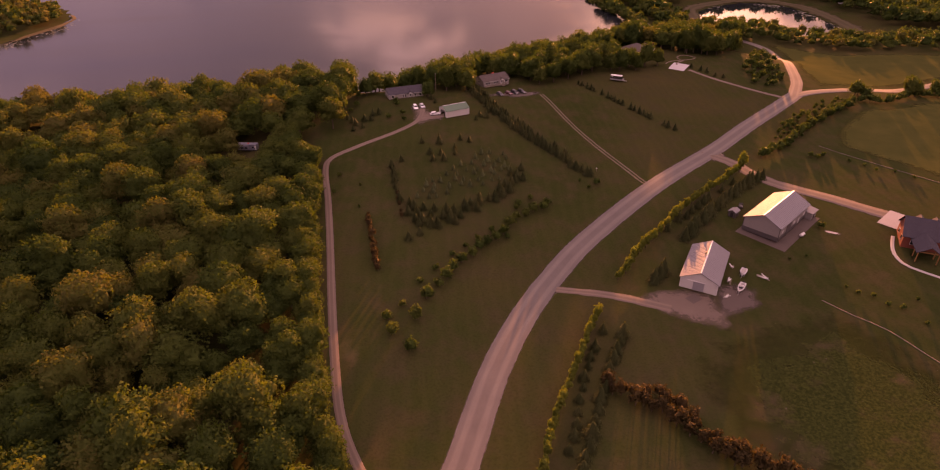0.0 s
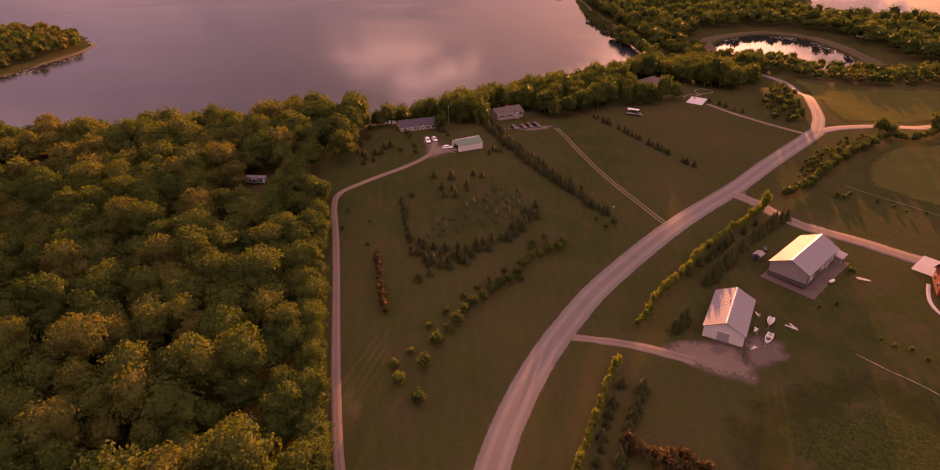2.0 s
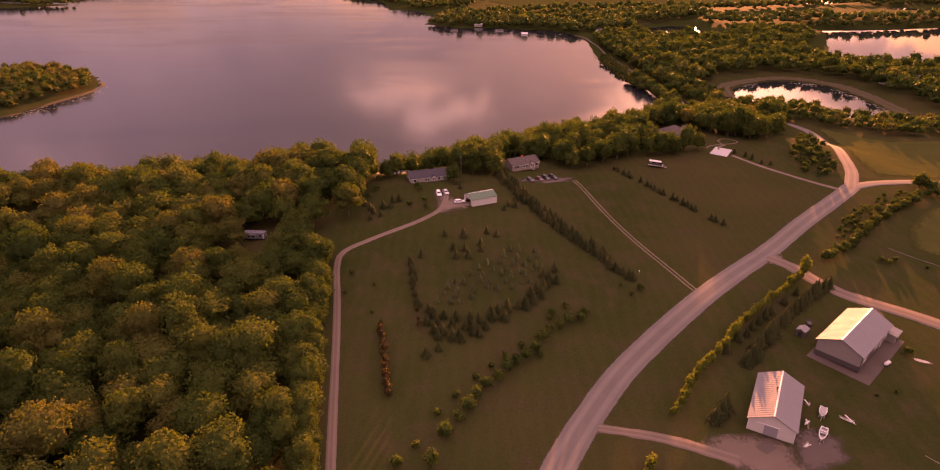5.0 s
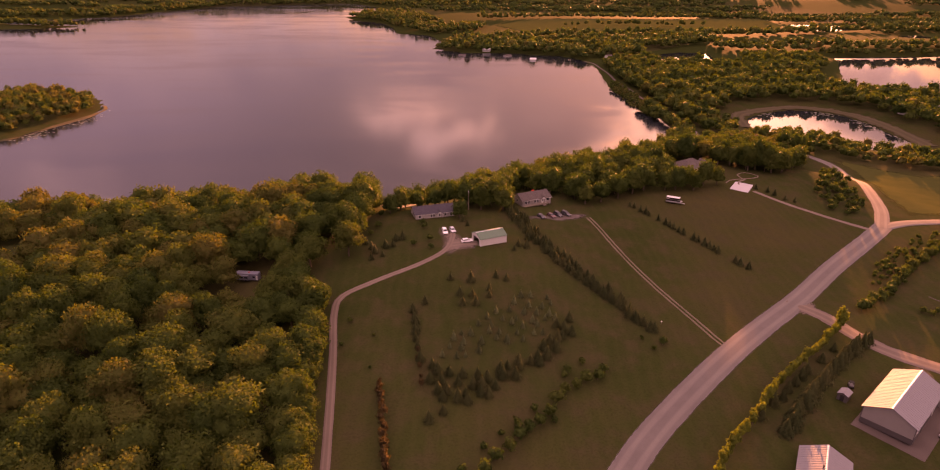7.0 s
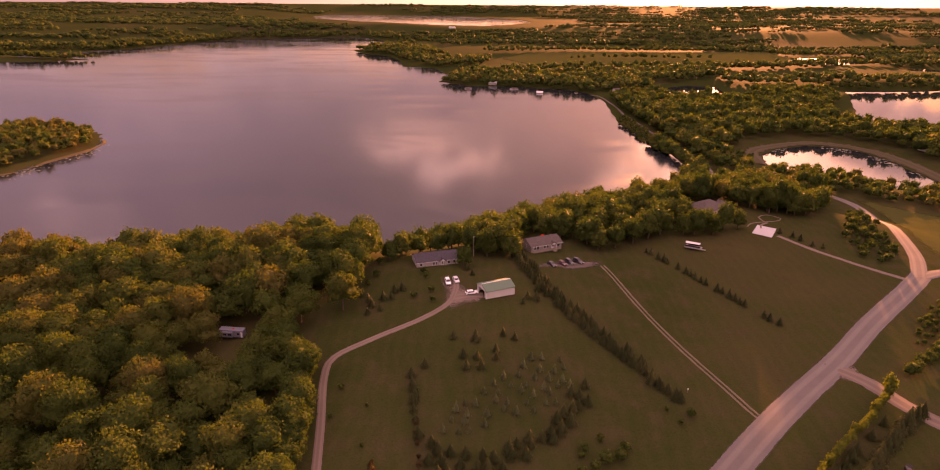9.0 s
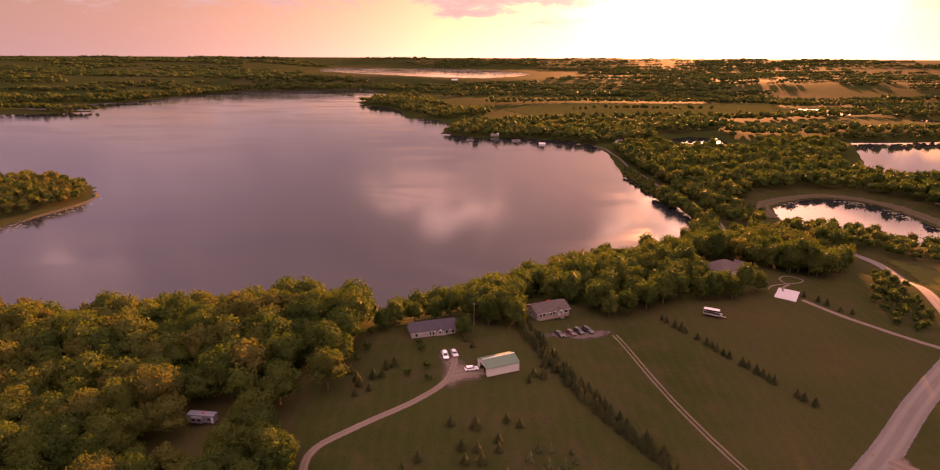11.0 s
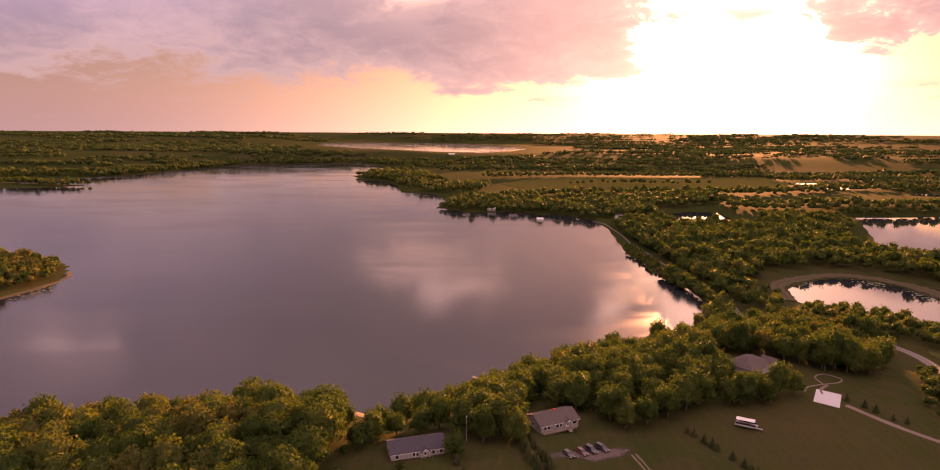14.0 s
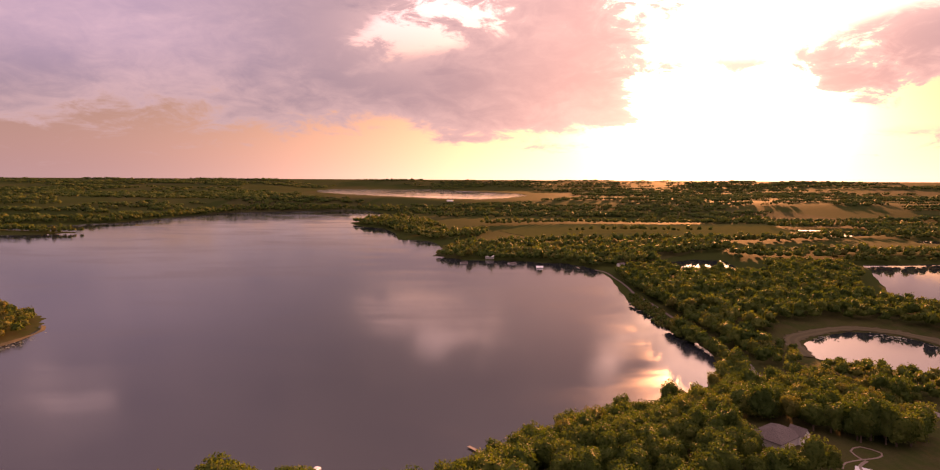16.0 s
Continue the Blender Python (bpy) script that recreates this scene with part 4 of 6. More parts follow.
# ---- buildings -----------------------------------------------------------
WHITE_STEEL = plain_material("white_steel_siding", (0.46, 0.44, 0.41), 0.6, 0.0, 0.8, 0.15)
WHITE_ROOF = plain_material("white_steel_roof", (0.175, 0.17, 0.175), 0.7, 0.0, 0.6, 0.18)
GREY_STEEL = plain_material("grey_steel_siding", (0.20, 0.18, 0.165), 0.5, 0.0, 0.8, 0.15)
DARK_STEEL = plain_material("dark_wainscot", (0.06, 0.052, 0.05), 0.5)
GREEN_ROOF = plain_material("green_steel_roof", (0.085, 0.150, 0.108), 0.65, 0.0, 0.7, 0.2)
TAN_SIDING = plain_material("pale_siding", (0.30, 0.275, 0.26), 0.6, 0.0, 1.0, 0.15)
BROWN_SIDING = plain_material("grey_brown_siding", (0.23, 0.205, 0.19), 0.6, 0.0, 1.0, 0.15)
RED_SIDING = plain_material("rust_red_siding", (0.20, 0.055, 0.035), 0.6, 0.0, 1.0, 0.2)
DARK_SHINGLE = shingle_material("dark_shingles", (0.050, 0.046, 0.056), (0.075, 0.068, 0.080))
BROWN_SHINGLE = shingle_material("brown_shingles", (0.085, 0.068, 0.062), (0.12, 0.098, 0.09))
TRIM = plain_material("white_trim", (0.55, 0.53, 0.51), 0.5)
TIMBER = plain_material("porch_timber", (0.26, 0.12, 0.05), 0.6)
DECK_WOOD = plain_material("grey_deck_boards", (0.20, 0.16, 0.125), 0.8)
GLASS = plain_material("window_glass", (0.02, 0.022, 0.026), 0.08)
DARK = plain_material("dark_interior", (0.03, 0.027, 0.025), 0.9)
RED_CLOTH = plain_material("red_tarp", (0.55, 0.045, 0.02), 0.6)


def obj(bm, name, mat, parent, label="", smooth=False, bevel=0.0):
    """Links a bmesh as one mesh object under a thing."""
    if bevel:
        bmesh.ops.bevel(bm, geom=bm.edges[:], offset=bevel, segments=2, affect="EDGES", profile=0.6)
    bmesh.ops.recalc_face_normals(bm, faces=bm.faces[:])
    for f in bm.faces:
        f.smooth = smooth
    me = bpy.data.meshes.new(name)
    bm.to_mesh(me)
    bm.free()
    me.materials.append(mat)
    return part(name, me, parent, label)


def block(bm, x0, x1, y0, y1, z0, z1):
    vs = [bm.verts.new(p) for p in ((x0, y0, z0), (x1, y0, z0), (x1, y1, z0), (x0, y1, z0), (x0, y0, z1), (x1, y0, z1), (x1, y1, z1), (x0, y1, z1))]
    for f in ((0, 3, 2, 1), (4, 5, 6, 7), (0, 1, 5, 4), (1, 2, 6, 5), (2, 3, 7, 6), (3, 0, 4, 7)):
        bm.faces.new([vs[i] for i in f])
    return vs


def slab(bm, outline, a, b):
    """A plate from an outline of places, from offset a to offset b (vectors)."""
    a, b = Vector(a), Vector(b)
    lo, hi = [bm.verts.new(Vector(p) + a) for p in outline], [bm.verts.new(Vector(p) + b) for p in outline]
    n = len(lo)
    bm.faces.new(lo[::-1])
    bm.faces.new(hi)
    for i in range(n):
        bm.faces.new((lo[i], lo[(i + 1) % n], hi[(i + 1) % n], hi[i]))


def root(name, x, y, az, z=None, label="", category="", group=""):
    """An empty at a thing's base, its x axis turned to the bearing az (degrees right of north)."""
    ob = new(name)
    ob.matrix_world = pose(x, y, float(height(x, y)) if z is None else z, 0, 0, 90 - az)
    return tagged(ob, label, category, group)


def box_part(name, mat, parent, x0, x1, y0, y1, z0, z1, label="", bevel=0.0):
    bm = bmesh.new()
    block(bm, x0, x1, y0, y1, z0, z1)
    return obj(bm, name, mat, parent, label, bevel=bevel)


def window(parent, x, z, wide, high, y, out=-1, end=None):
    """A window proud of the wall at y (or of the end wall at x = end): frame and pane."""
    def put(mat, name, pad, d0, d1, owner):
        bm = bmesh.new()
        lo, hi = sorted((d0 * out, d1 * out))
        if end is None:
            block(bm, x - wide / 2 - pad, x + wide / 2 + pad, y + lo, y + hi, z - pad, z + high + pad)
        else:
            block(bm, end + lo, end + hi, x - wide / 2 - pad, x + wide / 2 + pad, z - pad, z + high + pad)
        return obj(bm, name, mat, owner)
    w = put(TRIM, "window", 0.12, -0.02, 0.05, parent)
    put(GLASS, "pane", 0.0, 0.02, 0.07, w)
    return w


def gable(thing, length, width, eave, rise, wall, roof, over=0.4, ribs=0.0, base=None, open_end=False, thick=0.12, wall_name="wall"):
    """Four walls and a pitched roof, the ridge along x. Returns nothing; parts hang under the thing."""
    hl, hw, t = length / 2, width / 2, 0.2
    foot = -0.6
    for s in (-1, 1):
        bm = bmesh.new()
        block(bm, -hl + t, hl - t, *sorted((s * hw, s * (hw - t))), foot, eave)
        obj(bm, wall_name, wall, thing)
        shape = [(0, -hw, foot), (0, hw, foot), (0, hw, eave), (0, 0, eave + rise), (0, -hw, eave)]
        bm = bmesh.new()
        if open_end and s < 0:
            dw, dh = hw * 0.62, eave - 0.35
            slab(bm, [(0, -hw, foot), (0, -dw, foot), (0, -dw, dh), (0, dw, dh), (0, dw, foot), (0, hw, foot), (0, hw, eave), (0, 0, eave + rise), (0, -hw, eave)], (s * hl, 0, 0), (s * (hl - t), 0, 0))
        else:
            slab(bm, shape, (s * hl, 0, 0), (s * (hl - t), 0, 0))
        obj(bm, wall_name, wall, thing)
        if base:
            bm = bmesh.new()
            block(bm, -hl - 0.03, hl + 0.03, *sorted((s * (hw + 0.003), s * (hw + 0.035))), foot, 1.0)
            obj(bm, "wainscot", base, thing)
            bm = bmesh.new()
            block(bm, *sorted((s * (hl + 0.003), s * (hl + 0.035))), -hw, hw, foot, 1.0)
            obj(bm, "wainscot", base, thing)
    slope = rise / hw
    for s in (-1, 1):
        bm = bmesh.new()
        eav = Vector((0, s * (hw + over), eave - over * slope + 0.06))
        top = Vector((0, s * 0.02, eave + rise + 0.06))
        lx, seams = hl + over, []
        slab(bm, [(-lx, *eav[1:]), (lx, *eav[1:]), (lx, *top[1:]), (-lx, *top[1:])], (0, 0, 0), (0, 0, thick))
        if ribs:
            n = int(2 * lx / ribs)
            for i in range(n + 1):
                x = -lx + 0.04 + (2 * lx - 0.08) * i / n
                if i == 0:
                    rb = bmesh.new()
                    slab(rb, [(-0.035, *eav[1:]), (0.035, *eav[1:]), (0.035, *top[1:]), (-0.035, *top[1:])], (0, 0, thick - 0.01), (0, 0, thick + 0.05))
                    bmesh.ops.recalc_face_normals(rb, faces=rb.faces[:])
                    rib = bpy.data.meshes.new("rib")
                    rb.to_mesh(rib)
                    rb.free()
                    rib.materials.append(roof)
                seams.append(x)
        plate = obj(bm, "roof", roof, thing)
        for x in seams:
            part("rib", rib, plate).location.x = x
    bm = bmesh.new()
    z = eave + rise + 0.06 + thick
    slab(bm, [(-hl - over, -0.22, z - 0.22 * slope + 0.03), (-hl - over, 0, z + 0.04), (-hl - over, 0.22, z - 0.22 * slope + 0.03), (-hl - over, 0, z - 0.12)], (0, 0, 0), (2 * (hl + over), 0, 0))
    obj(bm, "ridge_cap", roof if not ribs else TRIM, thing)


# White barn with its sliding door and concrete ramp.
barn = root("white_barn", 81.8, 111.2, 31, 10.5, "white steel barn with ribbed white roof and wide door", "barn")
gable(barn, 19.8, 10.8, 3.9, 2.7, WHITE_STEEL, WHITE_ROOF, 0.5, 0.9, None)
door = box_part("sliding_door", plain_material("grey_door", (0.22, 0.215, 0.225), 0.5), barn, -9.99, -9.91, -1.6, 1.6, 0.0, 3.1, "grey sliding door")
box_part("door_track", TRIM, barn, -10.05, -9.91, -1.8, 3.4, 3.1, 3.25)
for y in (-5.4, 5.4):
    box_part("corner_trim", TRIM, barn, -9.97, -9.85, y - 0.1, y + 0.1, -0.4, 3.9)
bm = bmesh.new()
slab(bm, [(-10.0, -1.8, 0.15), (-10.0, 1.8, 0.15), (-13.2, 1.9, -0.3), (-13.2, -1.9, -0.3)], (0, 0, -0.4), (0, 0, 0))
obj(bm, "ramp", CONCRETE, barn, "concrete ramp")
bm = bmesh.new()
limb(bm, (1.5, 0.6, 6.0), (1.5, 0.6, 7.2), 0.16, 0.16, 10)
limb(bm, (1.5, 0.6, 7.2), (1.5, 0.6, 7.4), 0.28, 0.22, 10)
obj(bm, "roof_vent", DARK_STEEL, barn)
for x in (-5, 0, 5):
    window(barn, x, 1.4, 1.2, 1.0, -5.4, 1)

# Grey barn with dark wainscot, lean-to and side sheds.
barn = root("grey_barn", 117.2, 137.6, 49, 13.2, "grey pole barn with white steel roof and dark base", "barn")
gable(barn, 24.2, 12.2, 4.5, 2.9, GREY_STEEL, WHITE_ROOF, 0.45, 0.9, DARK_STEEL)
for y in (-6.1, 6.1):
    box_part("corner_trim", DARK_STEEL, barn, -12.17, -12.05, y - 0.1, y + 0.1, -0.4, 4.5)
box_part("side_door", TRIM, barn, 4, 5, -6.2, -6.12, 0, 2.1, "white walk-in door")
box_part("overhead_door", DARK_STEEL, barn, -6, -2, -6.2, -6.12, 0, 3.4)
for x in (-9, 0.5, 9):
    window(barn, x, 1.5, 1.2, 1.0, -6.1, 1)
lean = root("barn_annex", 131.2, 141.0, 49, 13.0, "small grey annex with pale metal roof against the barn", "shed")
for x0, x1, y0, y1 in ((-2.2, 2.2, -1.8, -1.6), (-2.2, -2.0, -1.6, 1.8), (2.0, 2.2, -1.6, 1.8)):
    box_part("wall", GREY_STEEL, lean, x0, x1, y0, y1, -0.4, 2.3)
bm = bmesh.new()
slab(bm, [(-2.6, -2.2, 2.3), (2.6, -2.2, 2.3), (2.6, 1.8, 2.9), (-2.6, 1.8, 2.9)], (0, 0, 0), (0, 0, 0.12))
obj(bm, "roof", WHITE_ROOF, lean)
box_part("door", DARK, lean, -0.6, 0.6, -1.86, -1.8, 0, 1.9)
hut = root("garden_shed", 104.8, 143.2, 49, None, "small dark shed with a sloping pale roof", "shed")
gable(hut, 3.2, 2.6, 2.0, 0.6, DARK_STEEL, WHITE_ROOF, 0.2)
box_part("door", DARK, hut, -1.66, -1.6, -0.5, 0.5, 0, 1.8)
bm = bmesh.new()
tank = root("propane_tank", 122.6, 128.6, 60, None, "white rounded propane tank on short feet", "tank")
limb(bm, (-1.0, 0, 0.75), (1.0, 0, 0.75), 0.5, 0.5, 16)
limb(bm, (1.0, 0, 0.75), (1.35, 0, 0.75), 0.5, 0.2, 16)
limb(bm, (-1.0, 0, 0.75), (-1.35, 0, 0.75), 0.5, 0.2, 16)
obj(bm, "tank", TRIM, tank, smooth=True)
for x in (-0.7, 0.7):
    box_part("foot", DARK_STEEL, tank, x - 0.08, x + 0.08, -0.35, 0.35, -0.05, 0.4)
cart = root("utility_cart", 109.5, 148.0, 20, None, "small dark utility cart parked by the barn", "cart")
box_part("body", DARK_STEEL, cart, -1.0, 1.0, -0.6, 0.6, 0.4, 0.9, bevel=0.08)
box_part("canopy", DARK, cart, -0.7, 0.6, -0.6, 0.6, 1.75, 1.85)
for x in (-0.65, 0.65):
    for y in (-0.6, 0.6):
        bm = bmesh.new()
        limb(bm, (x, y - 0.1, 0.3), (x, y + 0.1, 0.3), 0.3, 0.3, 12)
        obj(bm, "wheel", DARK, cart)
        box_part("post", DARK_STEEL, cart, x - 0.03, x + 0.03, y - 0.03, y + 0.03, 0.9, 1.75)

# Green-roofed shed, open at one end.
shed = root("green_roofed_shed", 7.6, 227.2, 65.5, 23.2, "white steel shed with green roof and open end", "shed")
gable(shed, 11.4, 7.8, 3.4, 1.5, WHITE_STEEL, GREEN_ROOF, 0.25, 0.9, None, open_end=True)
box_part("floor", CONCRETE, shed, -5.5, 5.5, -3.7, 3.7, -0.5, 0.05)
for x in (-5.7, 5.7):
    box_part("corner_trim", TRIM, shed, x - 0.06, x + 0.06, -3.98, -3.86, -0.4, 3.3)
box_part("patch", plain_material("rusty_patch", (0.42, 0.24, 0.12), 0.5), shed, 0.0, 1.4, 0.3, 0.9, 4.78, 4.82)


def ranch(name, x, y, az, z, length, width, siding, roofing, label, wins, entry, deck):
    """A long low house with a gabled entry, windows, steps and a deck."""
    h = root(name, x, y, az, z, label, "house")
    gable(h, length, width, 2.7, 2.0, siding, roofing, 0.45)
    hw = width / 2
    for s in (-1, 1):
        box_part("gutter", TRIM, h, -length / 2 - 0.45, length / 2 + 0.45, *sorted((s * (hw + 0.45), s * (hw + 0.57))), 2.42, 2.54)
    for wx, ww in wins:
        window(h, wx, 1.0, ww, 1.15, -hw)
    window(h, 0.0, 1.0, 1.2, 1.1, 0, -1, -length / 2)
    window(h, 0.5, 1.0, 1.4, 1.1, 0, 1, length / 2)
    # Entry gable and door.
    bm = bmesh.new()
    ex = entry
    slab(bm, [(ex - 1.7, 0, 2.35), (ex, 0, 3.75), (ex + 1.7, 0, 2.35), (ex + 1.35, 0, 2.3), (ex, 0, 3.45), (ex - 1.35, 0, 2.3)], (0, -hw - 0.9, 0), (0, -hw + 2.2, 0))
    obj(bm, "entry_roof", roofing, h)
    bm = bmesh.new()
    slab(bm, [(ex - 1.3, 0, 2.35), (ex, 0, 3.45), (ex + 1.3, 0, 2.35)], (0, -hw - 0.75, 0), (0, -hw - 0.65, 0))
    obj(bm, "entry_gable", TRIM, h, "white entry gable")
    d = box_part("door", TRIM, h, ex - 0.5, ex + 0.5, -hw - 0.06, -hw, 0.3, 2.3, "white front door")
    box_part("pane", GLASS, d, ex - 0.3, ex + 0.3, -hw - 0.09, -hw - 0.05, 1.0, 2.1)
    for s in (-1.25, 1.25):
        box_part("post", TRIM, h, ex + s - 0.08, ex + s + 0.08, -hw - 0.85, -hw - 0.69, 0.25, 2.4)
    x0, x1, out = deck
    box_part("deck", DECK_WOOD, h, x0, x1, -hw - out, -hw - 0.01, 0.12, 0.28, "weathered wooden deck")
    n = max(3, int((x1 - x0) / 1.1))
    for i in range(n + 1):
        px = x0 + 0.05 + (x1 - x0 - 0.1) * i / n
        box_part("rail_post", DECK_WOOD, h, px - 0.05, px + 0.05, -hw - out + 0.02, -hw - out + 0.12, -0.4, 1.2)
    box_part("handrail", DECK_WOOD, h, x0, x1, -hw - out, -hw - out + 0.14, 1.2, 1.26)
    for i in range(3):
        box_part("step", DECK_WOOD, h, ex - 0.8, ex + 0.8, -hw - out - 0.3 * (i + 1), -hw - out - 0.3 * i, -0.3, 0.12 - 0.16 * i)
    return h


house = ranch("ranch_house", -16.3, 255.2, 73, 23.4, 17.2, 9.0, TAN_SIDING, DARK_SHINGLE, "pale ranch house with dark shingle roof and white entry",
              [(-6.8, 1.0), (-1.6, 0.7), (-0.5, 0.7), (4.6, 0.9), (7.0, 1.0)], 2.0, (0.4, 4.0, 1.8))
house = ranch("brown_ranch_house", 29.4, 277.3, 65, 22.0, 15.2, 9.6, BROWN_SIDING, BROWN_SHINGLE, "grey-brown ranch house with long deck and brown roof",
              [(-5.8, 1.1), (-4.4, 1.1), (-1.0, 1.0), (0.4, 1.0), (6.0, 1.6)], 3.2, (-7.4, 6.0, 1.6))
bm = bmesh.new()
block(bm, 0.2, 1.6, 0.4, 1.0, 4.4, 5.1)
obj(bm, "chimney_cover", RED_CLOTH, house, "bright red cover over the chimney", bevel=0.12)

hip = root("hip_roofed_house", 121.2, 330.0, 55, 21.4, "grey house with a broad hipped roof among trees", "house")
for x0, x1, y0, y1 in ((-8, 8, -6.2, -6.0), (-8, 8, 6.0, 6.2), (-8, -7.8, -6, 6), (7.8, 8, -6, 6)):
    box_part("wall", TAN_SIDING, hip, x0, x1, y0, y1, -0.6, 3.0)
for pts in ([(-8.7, -6.9, 2.9), (8.7, -6.9, 2.9), (2.2, 0, 6.2), (-2.2, 0, 6.2)], [(8.7, 6.9, 2.9), (-8.7, 6.9, 2.9), (-2.2, 0, 6.2), (2.2, 0, 6.2)],
            [(8.7, -6.9, 2.9), (8.7, 6.9, 2.9), (2.2, 0, 6.2)], [(-8.7, 6.9, 2.9), (-8.7, -6.9, 2.9), (-2.2, 0, 6.2)]):
    bm = bmesh.new()
    slab(bm, pts, (0, 0, 0), (0, 0, 0.15))
    obj(bm, "roof", BROWN_SHINGLE, hip)
wing = root("white_gabled_wing", 130.0, 330.2, 145, 21.4, "white gabled wing with a tall window", "wing")
gable(wing, 6.0, 5.0, 3.4, 2.2, TRIM, BROWN_SHINGLE, 0.4)
window(wing, 0, 1.0, 1.4, 2.2, 0, 1, 3.0)
window(wing, -1.5, 1.2, 1.0, 1.2, -2.5)

# Farmhouse with dark roofs, dormers and a timber porch.
farm = root("farmhouse", 164.5, 119.0, 118, 12.6, "large farmhouse with dark roof, dormers and timber porch", "house")
gable(farm, 24.0, 10.5, 4.2, 4.4, RED_SIDING, DARK_SHINGLE, 0.6)
for x in (-7.5, -3.0, 1.5):
    bm = bmesh.new()
    slab(bm, [(x - 0.9, 0, 6.0), (x + 0.9, 0, 6.0), (x + 0.9, 0, 7.3), (x, 0, 8.1), (x - 0.9, 0, 7.3)], (0, 1.2, 0), (0, 3.6, 0))
    d = obj(bm, "dormer", TAN_SIDING, farm)
    bm = bmesh.new()
    for s in (-1, 1):
        slab(bm, [(x + s * 1.15, 0, 7.1), (x, 0, 8.15), (x, 0, 8.3), (x + s * 1.15, 0, 7.25)], (0, 0.9, 0), (0, 3.9, 0))
    obj(bm, "dormer_roof", DARK_SHINGLE, d)
    box_part("pane", GLASS, d, x - 0.5, x + 0.5, 3.6, 3.64, 6.3, 7.3)
porch = root("farm_porch", 154.6, 113.6, 205, 12.6, "gabled timber porch with dark roof", "porch")
for s in (-1, 1):
    bm = bmesh.new()
    slab(bm, [(-5, s * 3.6, 3.2), (5, s * 3.6, 3.2), (5, 0, 5.6), (-5, 0, 5.6)], (0, 0, 0), (0, 0, 0.18))
    obj(bm, "roof", DARK_SHINGLE, porch)
for x in (4.2, 0.5):
    for y in (-2.9, 2.9):
        box_part("post", TIMBER, porch, x - 0.14, x + 0.14, y - 0.14, y + 0.14, -0.3, 3.6)
box_part("beam", TIMBER, porch, 4.06, 4.34, -2.9, 2.9, 3.3, 3.6)
bm = bmesh.new()
limb(bm, (4.2, -2.9, 3.4), (4.2, 0, 5.3), 0.12, 0.12, 6)
limb(bm, (4.2, 2.9, 3.4), (4.2, 0, 5.3), 0.12, 0.12, 6)
obj(bm, "truss", TIMBER, porch)
box_part("floor", CONCRETE, porch, -4.8, 5.2, -3.4, 3.4, -0.4, 0.12)
for x in (-9, -4, 4, 9):
    window(farm, x, 1.2, 1.4, 1.6, -5.25)
for y in (-2.5, 2.5):
    window(farm, y, 1.2, 1.3, 1.5, 0, -1, -12.0)
ribbon("farm_walk", [(153, 126), (149.5, 121), (147, 116), (146.5, 111), (149, 107), (153, 103), (160, 97)], 1.3, CONCRETE, "curved pale garden walk round the farmhouse", "path", 0.09, 0.02, hard=True)

# Metal sheds and houses far across the pond.
for x, y, az, l, w, roofing, label in ((392, 545, 80, 17, 9, WHITE_ROOF, "long pale steel shed beyond the pond"), (432, 560, 95, 9, 6, TRIM, "small white shed in a far clearing"),
                                       (30, 1010, 100, 12, 8, TRIM, "white lakeside cottage on the far shore"), (95, 925, 95, 9, 7, TRIM, "white cottage by the far shore"),
                                       (60, 960, 60, 11, 8, BROWN_SHINGLE, "brown-roofed cottage on the far shore"), (-8, 962, 80, 10, 7, BROWN_SHINGLE, "cottage among far lakeside trees"),
                                       (-75, 2300, 90, 22, 12, TRIM, "white farm building far across the lake"), (-1150, 2600, 90, 24, 14, TRIM, "white barn in the far fields"),
                                       (205, 925, 60, 10, 7, BROWN_SHINGLE, "cottage beside the causeway")):
    b = root("far_shed", x, y, az, None, label, "building")
    gable(b, l, w, 3.2, 1.8, WHITE_STEEL, roofing, 0.3)

# ---- cars, boats and yard things -----------------------------------------
TYRE = plain_material("tyre_rubber", (0.02, 0.02, 0.02), 0.9)
RIM = plain_material("wheel_alloy", (0.35, 0.35, 0.36), 0.35, 0.8)
LAMP_RED = plain_material("tail_lamp", (0.35, 0.02, 0.015), 0.3)
LAMP_CLEAR = plain_material("head_lamp", (0.6, 0.6, 0.58), 0.2)
CAR_GLASS = plain_material("car_glass", (0.015, 0.017, 0.02), 0.06)


